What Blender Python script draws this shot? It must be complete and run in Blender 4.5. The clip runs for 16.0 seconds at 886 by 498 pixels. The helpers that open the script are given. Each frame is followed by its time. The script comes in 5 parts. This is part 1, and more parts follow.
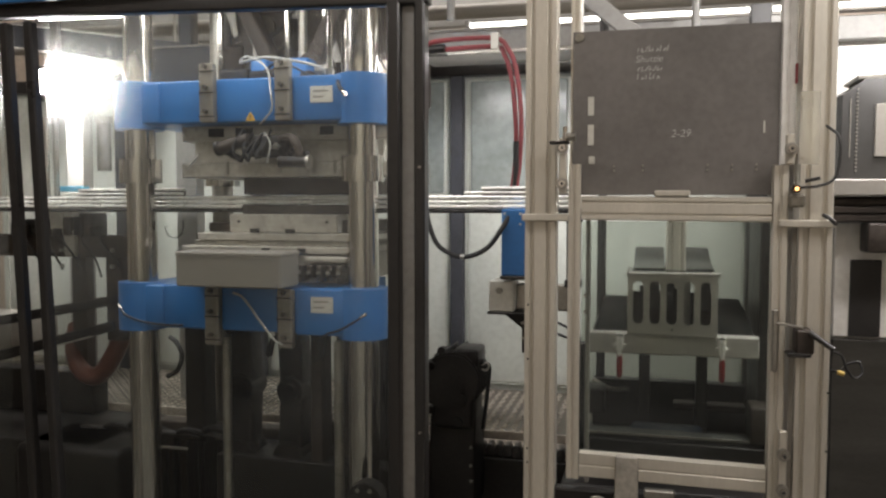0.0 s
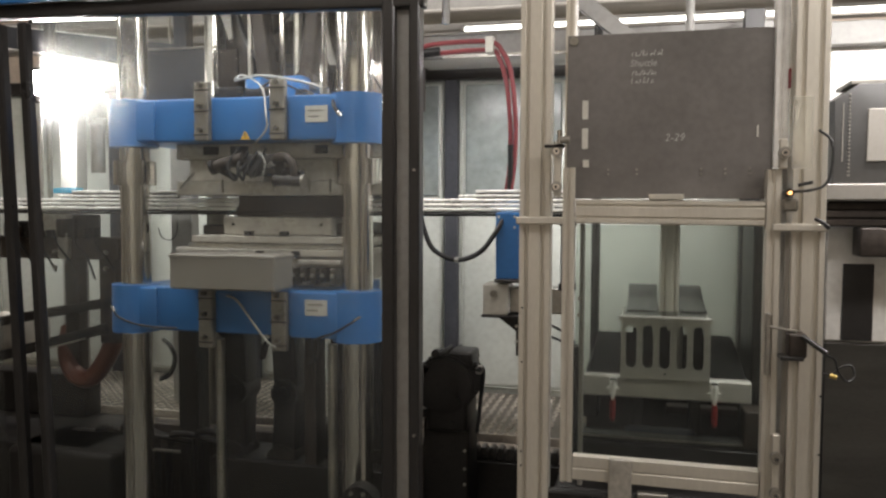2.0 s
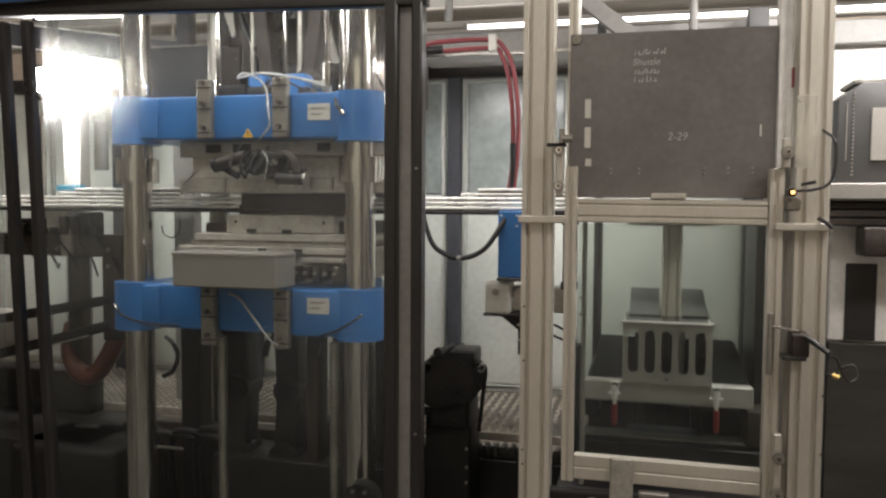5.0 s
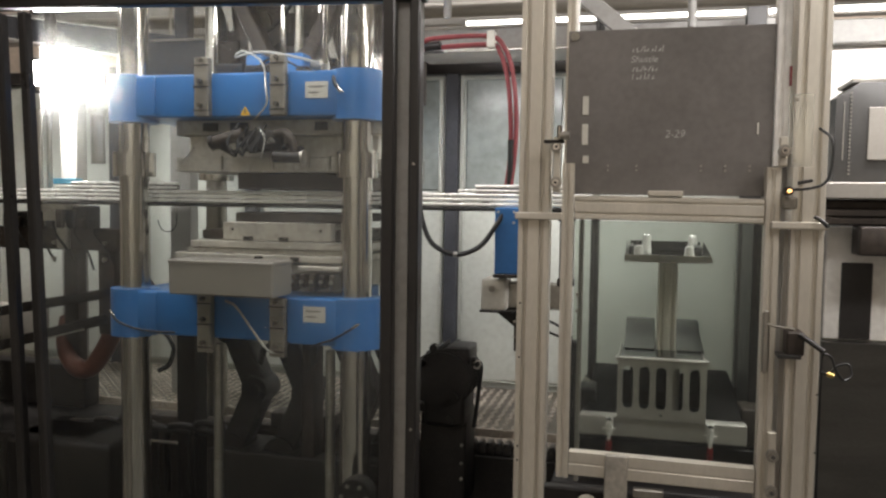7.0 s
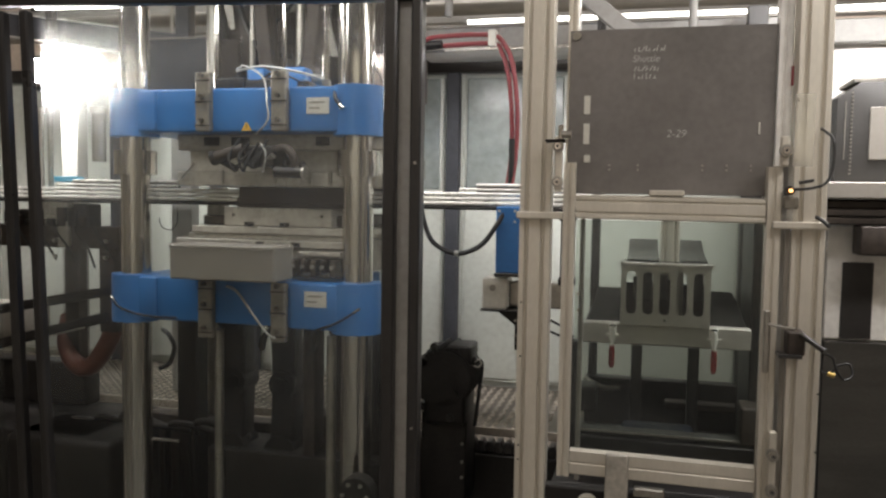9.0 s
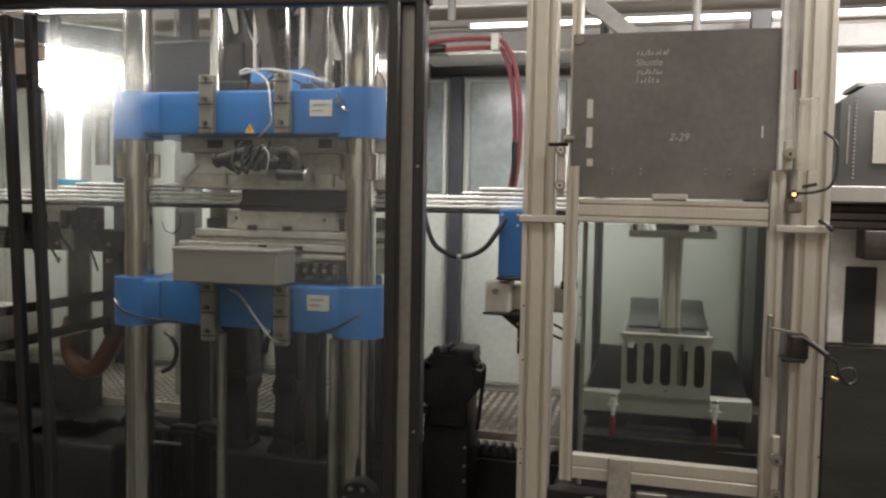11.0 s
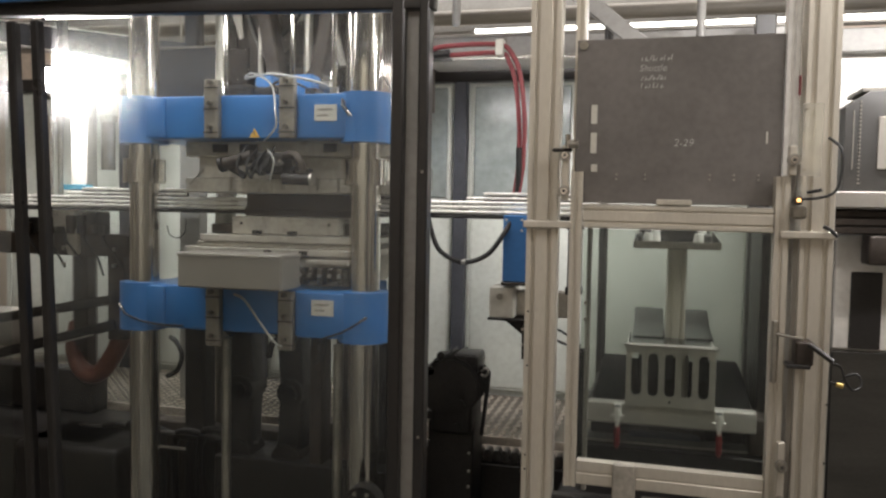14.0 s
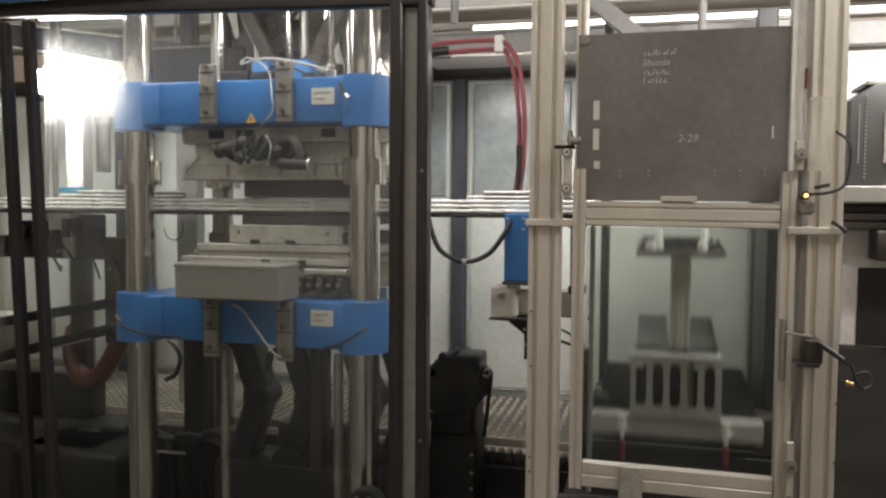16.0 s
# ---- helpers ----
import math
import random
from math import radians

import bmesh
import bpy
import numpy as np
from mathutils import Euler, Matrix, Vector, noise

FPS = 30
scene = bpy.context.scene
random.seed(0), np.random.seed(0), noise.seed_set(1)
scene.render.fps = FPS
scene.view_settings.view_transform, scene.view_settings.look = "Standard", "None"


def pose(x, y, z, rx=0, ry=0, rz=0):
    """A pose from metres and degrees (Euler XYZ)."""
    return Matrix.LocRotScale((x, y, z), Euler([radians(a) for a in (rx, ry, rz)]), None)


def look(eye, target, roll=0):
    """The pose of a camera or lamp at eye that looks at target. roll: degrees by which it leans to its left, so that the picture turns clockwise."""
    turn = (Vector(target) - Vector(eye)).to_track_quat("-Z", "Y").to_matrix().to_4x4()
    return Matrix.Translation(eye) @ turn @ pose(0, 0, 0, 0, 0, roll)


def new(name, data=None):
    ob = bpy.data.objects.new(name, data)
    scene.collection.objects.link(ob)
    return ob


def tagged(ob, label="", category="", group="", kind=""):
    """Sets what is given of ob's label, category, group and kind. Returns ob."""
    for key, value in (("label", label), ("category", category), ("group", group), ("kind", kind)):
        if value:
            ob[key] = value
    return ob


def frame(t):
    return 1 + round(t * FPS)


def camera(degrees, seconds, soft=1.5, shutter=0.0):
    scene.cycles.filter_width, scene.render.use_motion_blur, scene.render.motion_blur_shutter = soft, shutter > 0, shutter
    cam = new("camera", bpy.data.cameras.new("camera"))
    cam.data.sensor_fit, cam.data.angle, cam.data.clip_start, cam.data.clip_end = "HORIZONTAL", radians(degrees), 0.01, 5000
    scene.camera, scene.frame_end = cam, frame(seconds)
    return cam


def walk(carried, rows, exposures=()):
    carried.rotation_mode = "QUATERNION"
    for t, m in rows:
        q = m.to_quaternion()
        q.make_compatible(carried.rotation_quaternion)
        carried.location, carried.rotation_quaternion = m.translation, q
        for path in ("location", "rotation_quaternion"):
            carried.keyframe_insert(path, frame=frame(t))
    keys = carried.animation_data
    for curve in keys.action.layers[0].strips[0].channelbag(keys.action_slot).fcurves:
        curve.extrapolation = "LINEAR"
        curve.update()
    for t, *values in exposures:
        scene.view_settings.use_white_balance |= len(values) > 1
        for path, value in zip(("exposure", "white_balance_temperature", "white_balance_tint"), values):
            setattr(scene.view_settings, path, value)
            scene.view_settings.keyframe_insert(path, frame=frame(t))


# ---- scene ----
cam = camera(58.0, 16.0, 2.4, 0.9)
PATH = [
    (0, (0.154, -0.124, 1.48), (-0.345, 1.81, 1.364), 0.0),
    (0.5, (0.156, -0.125, 1.478), (-0.34, 1.809, 1.366), -0.0),
    (1, (0.156, -0.124, 1.48), (-0.333, 1.812, 1.371), -0.1),
    (1.5, (0.156, -0.124, 1.479), (-0.328, 1.813, 1.372), 0.1),
    (2, (0.154, -0.126, 1.478), (-0.331, 1.812, 1.371), 0.2),
    (2.5, (0.155, -0.125, 1.483), (-0.336, 1.811, 1.376), 0.3),
    (3, (0.155, -0.127, 1.48), (-0.334, 1.81, 1.373), 0.3),
    (3.5, (0.158, -0.125, 1.48), (-0.335, 1.81, 1.369), 0.3),
    (4, (0.157, -0.125, 1.481), (-0.34, 1.809, 1.369), 0.2),
    (6.5, (0.157, -0.123, 1.479), (-0.327, 1.814, 1.362), 0.7),
    (7, (0.158, -0.124, 1.477), (-0.327, 1.812, 1.357), 0.8),
    (7.5, (0.157, -0.126, 1.48), (-0.326, 1.811, 1.357), 0.9),
    (8, (0.154, -0.126, 1.479), (-0.326, 1.812, 1.358), 1.0),
    (8.5, (0.155, -0.126, 1.478), (-0.328, 1.811, 1.357), 1.0),
    (9, (0.155, -0.126, 1.48), (-0.33, 1.81, 1.355), 0.9),
    (11.5, (0.155, -0.126, 1.478), (-0.339, 1.809, 1.364), 1.0),
    (12, (0.153, -0.128, 1.481), (-0.344, 1.805, 1.365), 1.0),
    (12.5, (0.154, -0.129, 1.48), (-0.348, 1.804, 1.367), 1.1),
    (13, (0.156, -0.128, 1.481), (-0.348, 1.804, 1.372), 1.0),
    (13.5, (0.155, -0.126, 1.482), (-0.347, 1.807, 1.377), 1.0),
    (14, (0.157, -0.127, 1.482), (-0.347, 1.806, 1.377), 1.0),
    (14.5, (0.155, -0.126, 1.482), (-0.353, 1.805, 1.377), 1.0),
    (15, (0.152, -0.121, 1.482), (-0.359, 1.81, 1.38), 0.8),
    (15.5, (0.151, -0.106, 1.48), (-0.356, 1.826, 1.38), 0.6),
    (16, (0.142, -0.092, 1.483), (-0.359, 1.841, 1.375), 0.4),
]
walk(cam, [(t, look(e, g, r)) for t, e, g, r in PATH])

# ---- world, lamps, exposure ----
world = bpy.data.worlds.new("hall_air")
scene.world = world
world.use_nodes = True
world.node_tree.nodes["Background"].inputs["Color"].default_value = (0.9, 0.88, 0.82, 1)
world.node_tree.nodes["Background"].inputs["Strength"].default_value = 0.03
scene.view_settings.exposure = 0.33


def area_lamp(name, eye, target, w, h, watts, colour=(1, 0.95, 0.915)):
    data = bpy.data.lights.new(name, "AREA")
    data.shape, data.size, data.size_y = "RECTANGLE", w, h
    data.energy, data.color = watts, colour
    ob = new(name, data)
    ob.matrix_basis = look(eye, target)
    return ob


# Unseen hall lamps, hung low so the light weakens downwards.
area_lamp("unseen_hall_lamp", (0.9, 0.7, 3.3), (0.45, 2.3, 1.5), 1.6, 0.3, 12)
area_lamp("unseen_hall_lamp", (-1.8, 0.5, 3.3), (-1.3, 2.4, 1.8), 1.6, 0.3, 13)
# Unseen lamp added to light the wall that the columns reflect.
area_lamp("unseen_hall_lamp", (-1.0, -3.6, 4.8), (-1.0, -6, 1.5), 5.0, 0.5, 170)
# Stands in for the tube's light, set below the duct to spare it.
area_lamp("tube_fill", (-0.56, 3.06, 2.075), (-0.56, 3.22, 1.0), 0.95, 0.08, 13, (1, 0.97, 0.97))
area_lamp("flood_lamp", (-2.74, 3.24, 1.975), (-2.6, 3.2, 1.2), 0.36, 0.07, 11, (1, 0.97, 0.97))
# Unseen fill lamp added to brighten platens, columns and rails.
area_lamp("press_fill_lamp", (-1.6, 2.2, 2.38), (-1.6, 2.8, 1.2), 2.5, 0.06, 13, (1, 0.96, 0.95))
# Unseen fill lamp added for the cabinet's upper door.
area_lamp("unseen_hall_lamp", (1.35, 1.5, 2.6), (1.1, 2.65, 1.3), 0.6, 0.2, 11)
# Unseen lamp added to brighten the hall's back wall.
area_lamp("unseen_hall_lamp", (-1.0, 4.9, 5.0), (-1.0, 7, 2.8), 6.0, 0.5, 210)
# Fill lamp added forward of the tubes to light cabinet and control unit.
area_lamp("tube_fill", (1.15, 2.38, 2.32), (1.15, 2.85, 1.3), 1.0, 0.08, 22, (1, 0.97, 0.97))


# ---- materials ----
def material(name, base, rough=0.5, metal=0.0, vary=0.15, scale=8.0, bump=0.05, dirt=0.0, dirt_scale=3.0, stretch=(1, 1, 1), coat=0.0, shine=0.5):
    m = bpy.data.materials.new(name)
    m.use_nodes = True
    nt = m.node_tree
    n, link = nt.nodes, nt.links
    b = n["Principled BSDF"]
    b.inputs["Metallic"].default_value = metal
    b.inputs["Coat Weight"].default_value = coat
    b.inputs["Specular IOR Level"].default_value = shine
    co = n.new("ShaderNodeTexCoord")
    mp = n.new("ShaderNodeMapping")
    mp.inputs["Scale"].default_value = stretch
    link.new(co.outputs["Object"], mp.inputs["Vector"])
    fine = n.new("ShaderNodeTexNoise")
    fine.inputs["Scale"].default_value = scale * 9
    fine.inputs["Detail"].default_value = 5
    big = n.new("ShaderNodeTexNoise")
    big.inputs["Scale"].default_value = dirt_scale
    big.inputs["Detail"].default_value = 6
    big.inputs["Roughness"].default_value = 0.65
    link.new(mp.outputs[0], fine.inputs["Vector"])
    link.new(mp.outputs[0], big.inputs["Vector"])
    ramp = n.new("ShaderNodeValToRGB")
    ramp.color_ramp.elements[0].position, ramp.color_ramp.elements[1].position = 0.38, 0.66
    lo = [c * (1 - vary) for c in base]
    hi = [min(1, c * (1 + vary)) for c in base]
    ramp.color_ramp.elements[0].color = (*lo, 1)
    ramp.color_ramp.elements[1].color = (*hi, 1)
    link.new(big.outputs["Fac"], ramp.inputs["Fac"])
    mix = n.new("ShaderNodeMix")
    mix.data_type = "RGBA"
    mix.blend_type = "MULTIPLY"
    mix.inputs["Factor"].default_value = 0.5 * vary + dirt
    grey = n.new("ShaderNodeValToRGB")
    grey.color_ramp.elements[0].position, grey.color_ramp.elements[1].position = 0.3, 0.62
    grey.color_ramp.elements[0].color = (0.3, 0.27, 0.23, 1)
    grey.color_ramp.elements[1].color = (1, 1, 1, 1)
    link.new(fine.outputs["Fac"], grey.inputs["Fac"])
    link.new(ramp.outputs["Color"], mix.inputs["A"])
    link.new(grey.outputs["Color"], mix.inputs["B"])
    link.new(mix.outputs["Result"], b.inputs["Base Color"])
    rr = n.new("ShaderNodeMapRange")
    rr.inputs["To Min"].default_value = max(0.02, rough - 0.1)
    rr.inputs["To Max"].default_value = min(1, rough + 0.14)
    link.new(big.outputs["Fac"], rr.inputs["Value"])
    link.new(rr.outputs["Result"], b.inputs["Roughness"])
    if bump:
        bp = n.new("ShaderNodeBump")
        bp.inputs["Strength"].default_value = bump
        bp.inputs["Distance"].default_value = 0.004
        link.new(fine.outputs["Fac"], bp.inputs["Height"])
        link.new(bp.outputs["Normal"], b.inputs["Normal"])
    return m


def glowing(name, colour, strength):
    m = bpy.data.materials.new(name)
    m.use_nodes = True
    nt = m.node_tree
    b = nt.nodes["Principled BSDF"]
    b.inputs["Base Color"].default_value = (0.9, 0.9, 0.9, 1)
    b.inputs["Emission Color"].default_value = (*colour, 1)
    b.inputs["Emission Strength"].default_value = strength
    return m


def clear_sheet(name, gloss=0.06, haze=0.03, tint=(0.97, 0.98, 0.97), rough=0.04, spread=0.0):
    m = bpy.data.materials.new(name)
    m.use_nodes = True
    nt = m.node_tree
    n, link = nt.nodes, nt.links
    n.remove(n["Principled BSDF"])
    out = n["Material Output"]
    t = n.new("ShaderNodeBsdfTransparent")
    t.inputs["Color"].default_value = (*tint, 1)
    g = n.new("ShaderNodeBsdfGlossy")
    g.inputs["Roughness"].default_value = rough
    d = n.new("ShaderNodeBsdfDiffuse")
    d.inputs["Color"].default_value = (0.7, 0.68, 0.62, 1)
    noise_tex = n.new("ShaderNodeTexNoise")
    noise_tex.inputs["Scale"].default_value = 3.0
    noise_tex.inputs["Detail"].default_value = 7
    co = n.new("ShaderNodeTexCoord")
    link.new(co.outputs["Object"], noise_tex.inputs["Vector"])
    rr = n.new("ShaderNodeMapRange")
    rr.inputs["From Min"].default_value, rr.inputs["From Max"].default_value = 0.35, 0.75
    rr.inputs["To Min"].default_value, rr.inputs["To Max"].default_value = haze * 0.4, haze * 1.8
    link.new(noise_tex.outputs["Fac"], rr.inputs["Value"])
    # Translucent haze and rough refraction imitate veil and glow round lamps.
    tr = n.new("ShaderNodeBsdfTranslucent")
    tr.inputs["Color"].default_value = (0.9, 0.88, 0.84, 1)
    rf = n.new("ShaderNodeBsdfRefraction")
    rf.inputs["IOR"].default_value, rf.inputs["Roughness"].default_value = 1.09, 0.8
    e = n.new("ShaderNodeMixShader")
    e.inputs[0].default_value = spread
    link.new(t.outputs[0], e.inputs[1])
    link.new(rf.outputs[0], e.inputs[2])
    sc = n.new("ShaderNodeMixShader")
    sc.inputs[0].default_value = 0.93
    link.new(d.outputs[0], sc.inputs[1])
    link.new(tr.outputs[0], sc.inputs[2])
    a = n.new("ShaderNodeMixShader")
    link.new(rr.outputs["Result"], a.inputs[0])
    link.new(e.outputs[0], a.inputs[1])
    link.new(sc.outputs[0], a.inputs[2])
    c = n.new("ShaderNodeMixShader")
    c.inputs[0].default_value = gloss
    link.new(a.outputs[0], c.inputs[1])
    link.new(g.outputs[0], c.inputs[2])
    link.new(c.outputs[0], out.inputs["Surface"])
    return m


BLUE = material("blue_enamel", (0.028, 0.165, 0.45), 0.38, 0, 0.12, 6, 0.03, 0.08, coat=0.2)
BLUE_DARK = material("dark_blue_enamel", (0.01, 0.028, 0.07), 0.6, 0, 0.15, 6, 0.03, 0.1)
CHROME = material("hard_chrome", (0.66, 0.63, 0.59), 0.11, 1.0, 0.08, 5, 0.0, 0.08, 4, (6, 6, 0.4))
# Near-white base stands in for lamp shine on rails, clamps and knobs.
RAILS = material("whitened_rail_steel", (0.92, 0.9, 0.85), 0.25, 0.25, 0.1, 5, 0.0, 0.1)
STEEL = material("machined_steel", (0.42, 0.4, 0.36), 0.38, 0.9, 0.18, 9, 0.05, 0.15, 6)
TOOL = material("tool_aluminium", (0.56, 0.53, 0.47), 0.5, 0.45, 0.2, 7, 0.05, 0.25, 6)
ALU = material("anodised_aluminium", (0.66, 0.62, 0.54), 0.42, 0.5, 0.07, 9, 0.02, 0.06, 2.5, (2, 2, 0.5))
BLACK = material("black_paint", (0.028, 0.026, 0.025), 0.3, 0, 0.2, 8, 0.03, 0.1)
DARK = material("oily_dark_steel", (0.02, 0.0175, 0.016), 0.45, 0.3, 0.35, 7, 0.15, 0.3, 5)
BROWN = material("grimy_brown_steel", (0.06, 0.047, 0.038), 0.55, 0.3, 0.35, 7, 0.15, 0.35, 5)
SLATE = material("slate_blue_paint", (0.055, 0.058, 0.067), 0.45, 0, 0.2, 6, 0.03, 0.15)
CAST = material("bare_cast_link", (0.13, 0.115, 0.095), 0.5, 0.7, 0.25, 7, 0.12, 0.3, 6)
RUBBER = material("black_rubber", (0.012, 0.012, 0.012), 0.55, 0, 0.3, 9, 0.1, shine=0.2)
MAT = material("black_conveyor_mat", (0.009, 0.009, 0.0085), 0.7, 0, 0.3, 9, 0.1, 0.1, shine=0.1)
GLOSSBLACK = material("gloss_black_plastic", (0.012, 0.012, 0.012), 0.22, 0, 0.2, 8, 0.02, 0.1, shine=0.4)
POLISHED = material("polished_dark_steel", (0.32, 0.31, 0.29), 0.14, 1.0, 0.12, 8, 0.0, 0.1)
WINDOW = material("dull_grey_pane", (0.3, 0.33, 0.315), 0.2, 0, 0.14, 3, 0.02, 0.15, 3)
CREAM = material("cream_sheet_metal", (0.6, 0.62, 0.565), 0.38, 0, 0.07, 4, 0.02, 0.1, 1.6)
BRUSHED = material("brushed_steel_sheet", (0.13, 0.127, 0.12), 0.4, 0.85, 0.14, 9, 0.04, 0.12, 1.5, (1, 1, 6))
GREYP = material("grey_painted_panel", (0.34, 0.33, 0.31), 0.5, 0, 0.12, 5, 0.04, 0.12, 2.0)
STRAP = material("dull_clamp_steel", (0.3, 0.275, 0.23), 0.5, 0.5, 0.2, 9, 0.05, 0.25, 8)
GREYBOX = material("grey_beige_enamel", (0.27, 0.25, 0.22), 0.42, 0.1, 0.06, 8, 0.02, 0.08)
BOXALU = material("satin_sheet_aluminium", (0.56, 0.535, 0.5), 0.42, 0.35, 0.12, 8, 0.04, 0.12, 5)
TREAD = material("tread_plate", (0.2, 0.175, 0.145), 0.42, 0.6, 0.25, 8, 0.08, 0.3, 4)
STUDS = material("pale_stud_tops", (0.66, 0.6, 0.52), 0.35, 0.4, 0.2, 8, 0.03, 0.2, 4)
RED = material("red_plastic", (0.19, 0.016, 0.016), 0.35, 0, 0.1, 9, 0.0)
REDHOSE = material("red_rubber_hose", (0.25, 0.052, 0.057), 0.45, 0, 0.15, 9, 0.03, 0.1)
ORANGE = material("brown_orange_hose", (0.12, 0.042, 0.026), 0.34, 0, 0.2, 9, 0.05, 0.15)
CABLE = material("black_cable", (0.02, 0.02, 0.02), 0.4, 0, 0.2, 9, 0.0)
WHITEWALL = material("white_wall_panel", (0.78, 0.76, 0.71), 0.5, 0, 0.05, 4, 0.02, 0.05)
# Extra pale: stands in for light missing on door and profiles.
SILVER = material("pale_silver_sheet", (0.8, 0.78, 0.74), 0.42, 0.15, 0.1, 5, 0.03, 0.12, 2.0)
CASE = material("dark_grey_case", (0.055, 0.053, 0.05), 0.42, 0, 0.12, 7, 0.05, 0.1)
STEELHOSE = material("pale_grey_hose", (0.42, 0.42, 0.39), 0.35, 0.3, 0.1, 9, 0.0)
WHITE = material("white_plate", (0.62, 0.6, 0.53), 0.45, 0, 0.08, 8, 0.0, 0.1)
YELLOW = material("yellow_sticker", (0.75, 0.42, 0.02), 0.5, 0, 0.05, 8, 0.0)
INK = material("black_ink", (0.02, 0.02, 0.02), 0.6, 0, 0.05, 8, 0.0)
CHALK = material("chalk_writing", (0.5, 0.5, 0.46), 0.8, 0, 0.2, 20, 0.0, 0.2)
BRASS = material("brass_fitting", (0.55, 0.4, 0.14), 0.3, 1.0, 0.1, 8, 0.0)
CONCRETE = material("hall_concrete", (0.2, 0.19, 0.17), 0.6, 0, 0.2, 3, 0.1, 0.2)
PLASTER = material("hall_plaster", (0.55, 0.5, 0.43), 0.7, 0, 0.1, 3, 0.05, 0.1)
BEIGE = material("hall_beige_sheet", (0.6, 0.51, 0.42), 0.6, 0, 0.1, 3, 0.03, 0.1)
CYAN = material("light_blue_enamel", (0.06, 0.4, 0.62), 0.4, 0, 0.1, 8, 0.0)
# Haze and spread put lens flare into the dirty guard sheets.
GLASS = clear_sheet("hazed_guard_sheet", 0.014, 0.017, (0.94, 0.96, 0.95), spread=0.045)
HAZY = clear_sheet("hazy_acrylic", 0.05, 0.4)
# Tint dims the wall behind; haze lifts the dark tones.
PANE = clear_sheet("dimming_door_sheet", 0.016, 0.02, (0.75, 0.78, 0.75), spread=0.016)
FILM = clear_sheet("plastic_web", 0.45, 0.06, (0.5, 0.49, 0.46), 0.1)
# Lighter base and mottling stand in for hall reflections on the acrylic.
SMOKED = material("smoked_acrylic", (0.15, 0.138, 0.128), 0.34, 0, 0.22, 6, 0.0, 0.08, 2.2)
GLOW = glowing("lamp_glass", (1, 0.97, 0.9), 130)
TUBE = glowing("tube_glow", (1, 0.97, 0.9), 5)
AMBER = glowing("amber_led", (1, 0.46, 0.08), 2)


# ---- mesh tools ----
def box(bm, x0, x1, y0, y1, z0, z1, bevel=0.003, m=None):
    c = Vector(((x0 + x1) / 2, (y0 + y1) / 2, (z0 + z1) / 2))
    mat = Matrix.Translation(c) @ Matrix.Diagonal((abs(x1 - x0), abs(y1 - y0), abs(z1 - z0), 1))
    g = bmesh.ops.create_cube(bm, size=1, matrix=mat if m is None else m @ mat)
    if bevel:
        es = list({e for v in g["verts"] for e in v.link_edges})
        bmesh.ops.bevel(bm, geom=es, offset=bevel, segments=1 if bevel < 0.006 else 3, profile=0.5, affect="EDGES")
    return bm


def cyl(bm, a, b, r, seg=20, r2=None):
    a, b = Vector(a), Vector(b)
    d = b - a
    m = Matrix.Translation((a + b) / 2) @ d.to_track_quat("Z", "Y").to_matrix().to_4x4()
    bmesh.ops.create_cone(bm, cap_ends=True, segments=seg, radius1=r, radius2=r if r2 is None else r2, depth=d.length, matrix=m)
    return bm


def sweep(bm, pts, r, seg=10, steps=8):
    """A round tube along a smooth line through pts."""
    p = [Vector(q) for q in pts]
    p = [2 * p[0] - p[1]] + p + [2 * p[-1] - p[-2]]
    line = []
    for i in range(1, len(p) - 2):
        for k in range(steps):
            t = k / steps
            line.append(0.5 * (2 * p[i] + (p[i + 1] - p[i - 1]) * t + (2 * p[i - 1] - 5 * p[i] + 4 * p[i + 1] - p[i + 2]) * t * t
                               + (3 * p[i] - p[i - 1] - 3 * p[i + 1] + p[i + 2]) * t ** 3))
    line.append(p[-2])
    rings, up = [], Vector((0.13, 0.97, 0.2))
    for i, c in enumerate(line):
        d = (line[min(i + 1, len(line) - 1)] - line[max(i - 1, 0)]).normalized()
        s = d.cross(up).normalized()
        up = s.cross(d).normalized()
        rings.append([bm.verts.new(c + r * (math.cos(2 * math.pi * k / seg) * s + math.sin(2 * math.pi * k / seg) * up)) for k in range(seg)])
    for a, b in zip(rings, rings[1:]):
        for k in range(seg):
            bm.faces.new((a[k], a[(k + 1) % seg], b[(k + 1) % seg], b[k]))
    bm.faces.new(rings[0])
    bm.faces.new(rings[-1][::-1])
    return bm


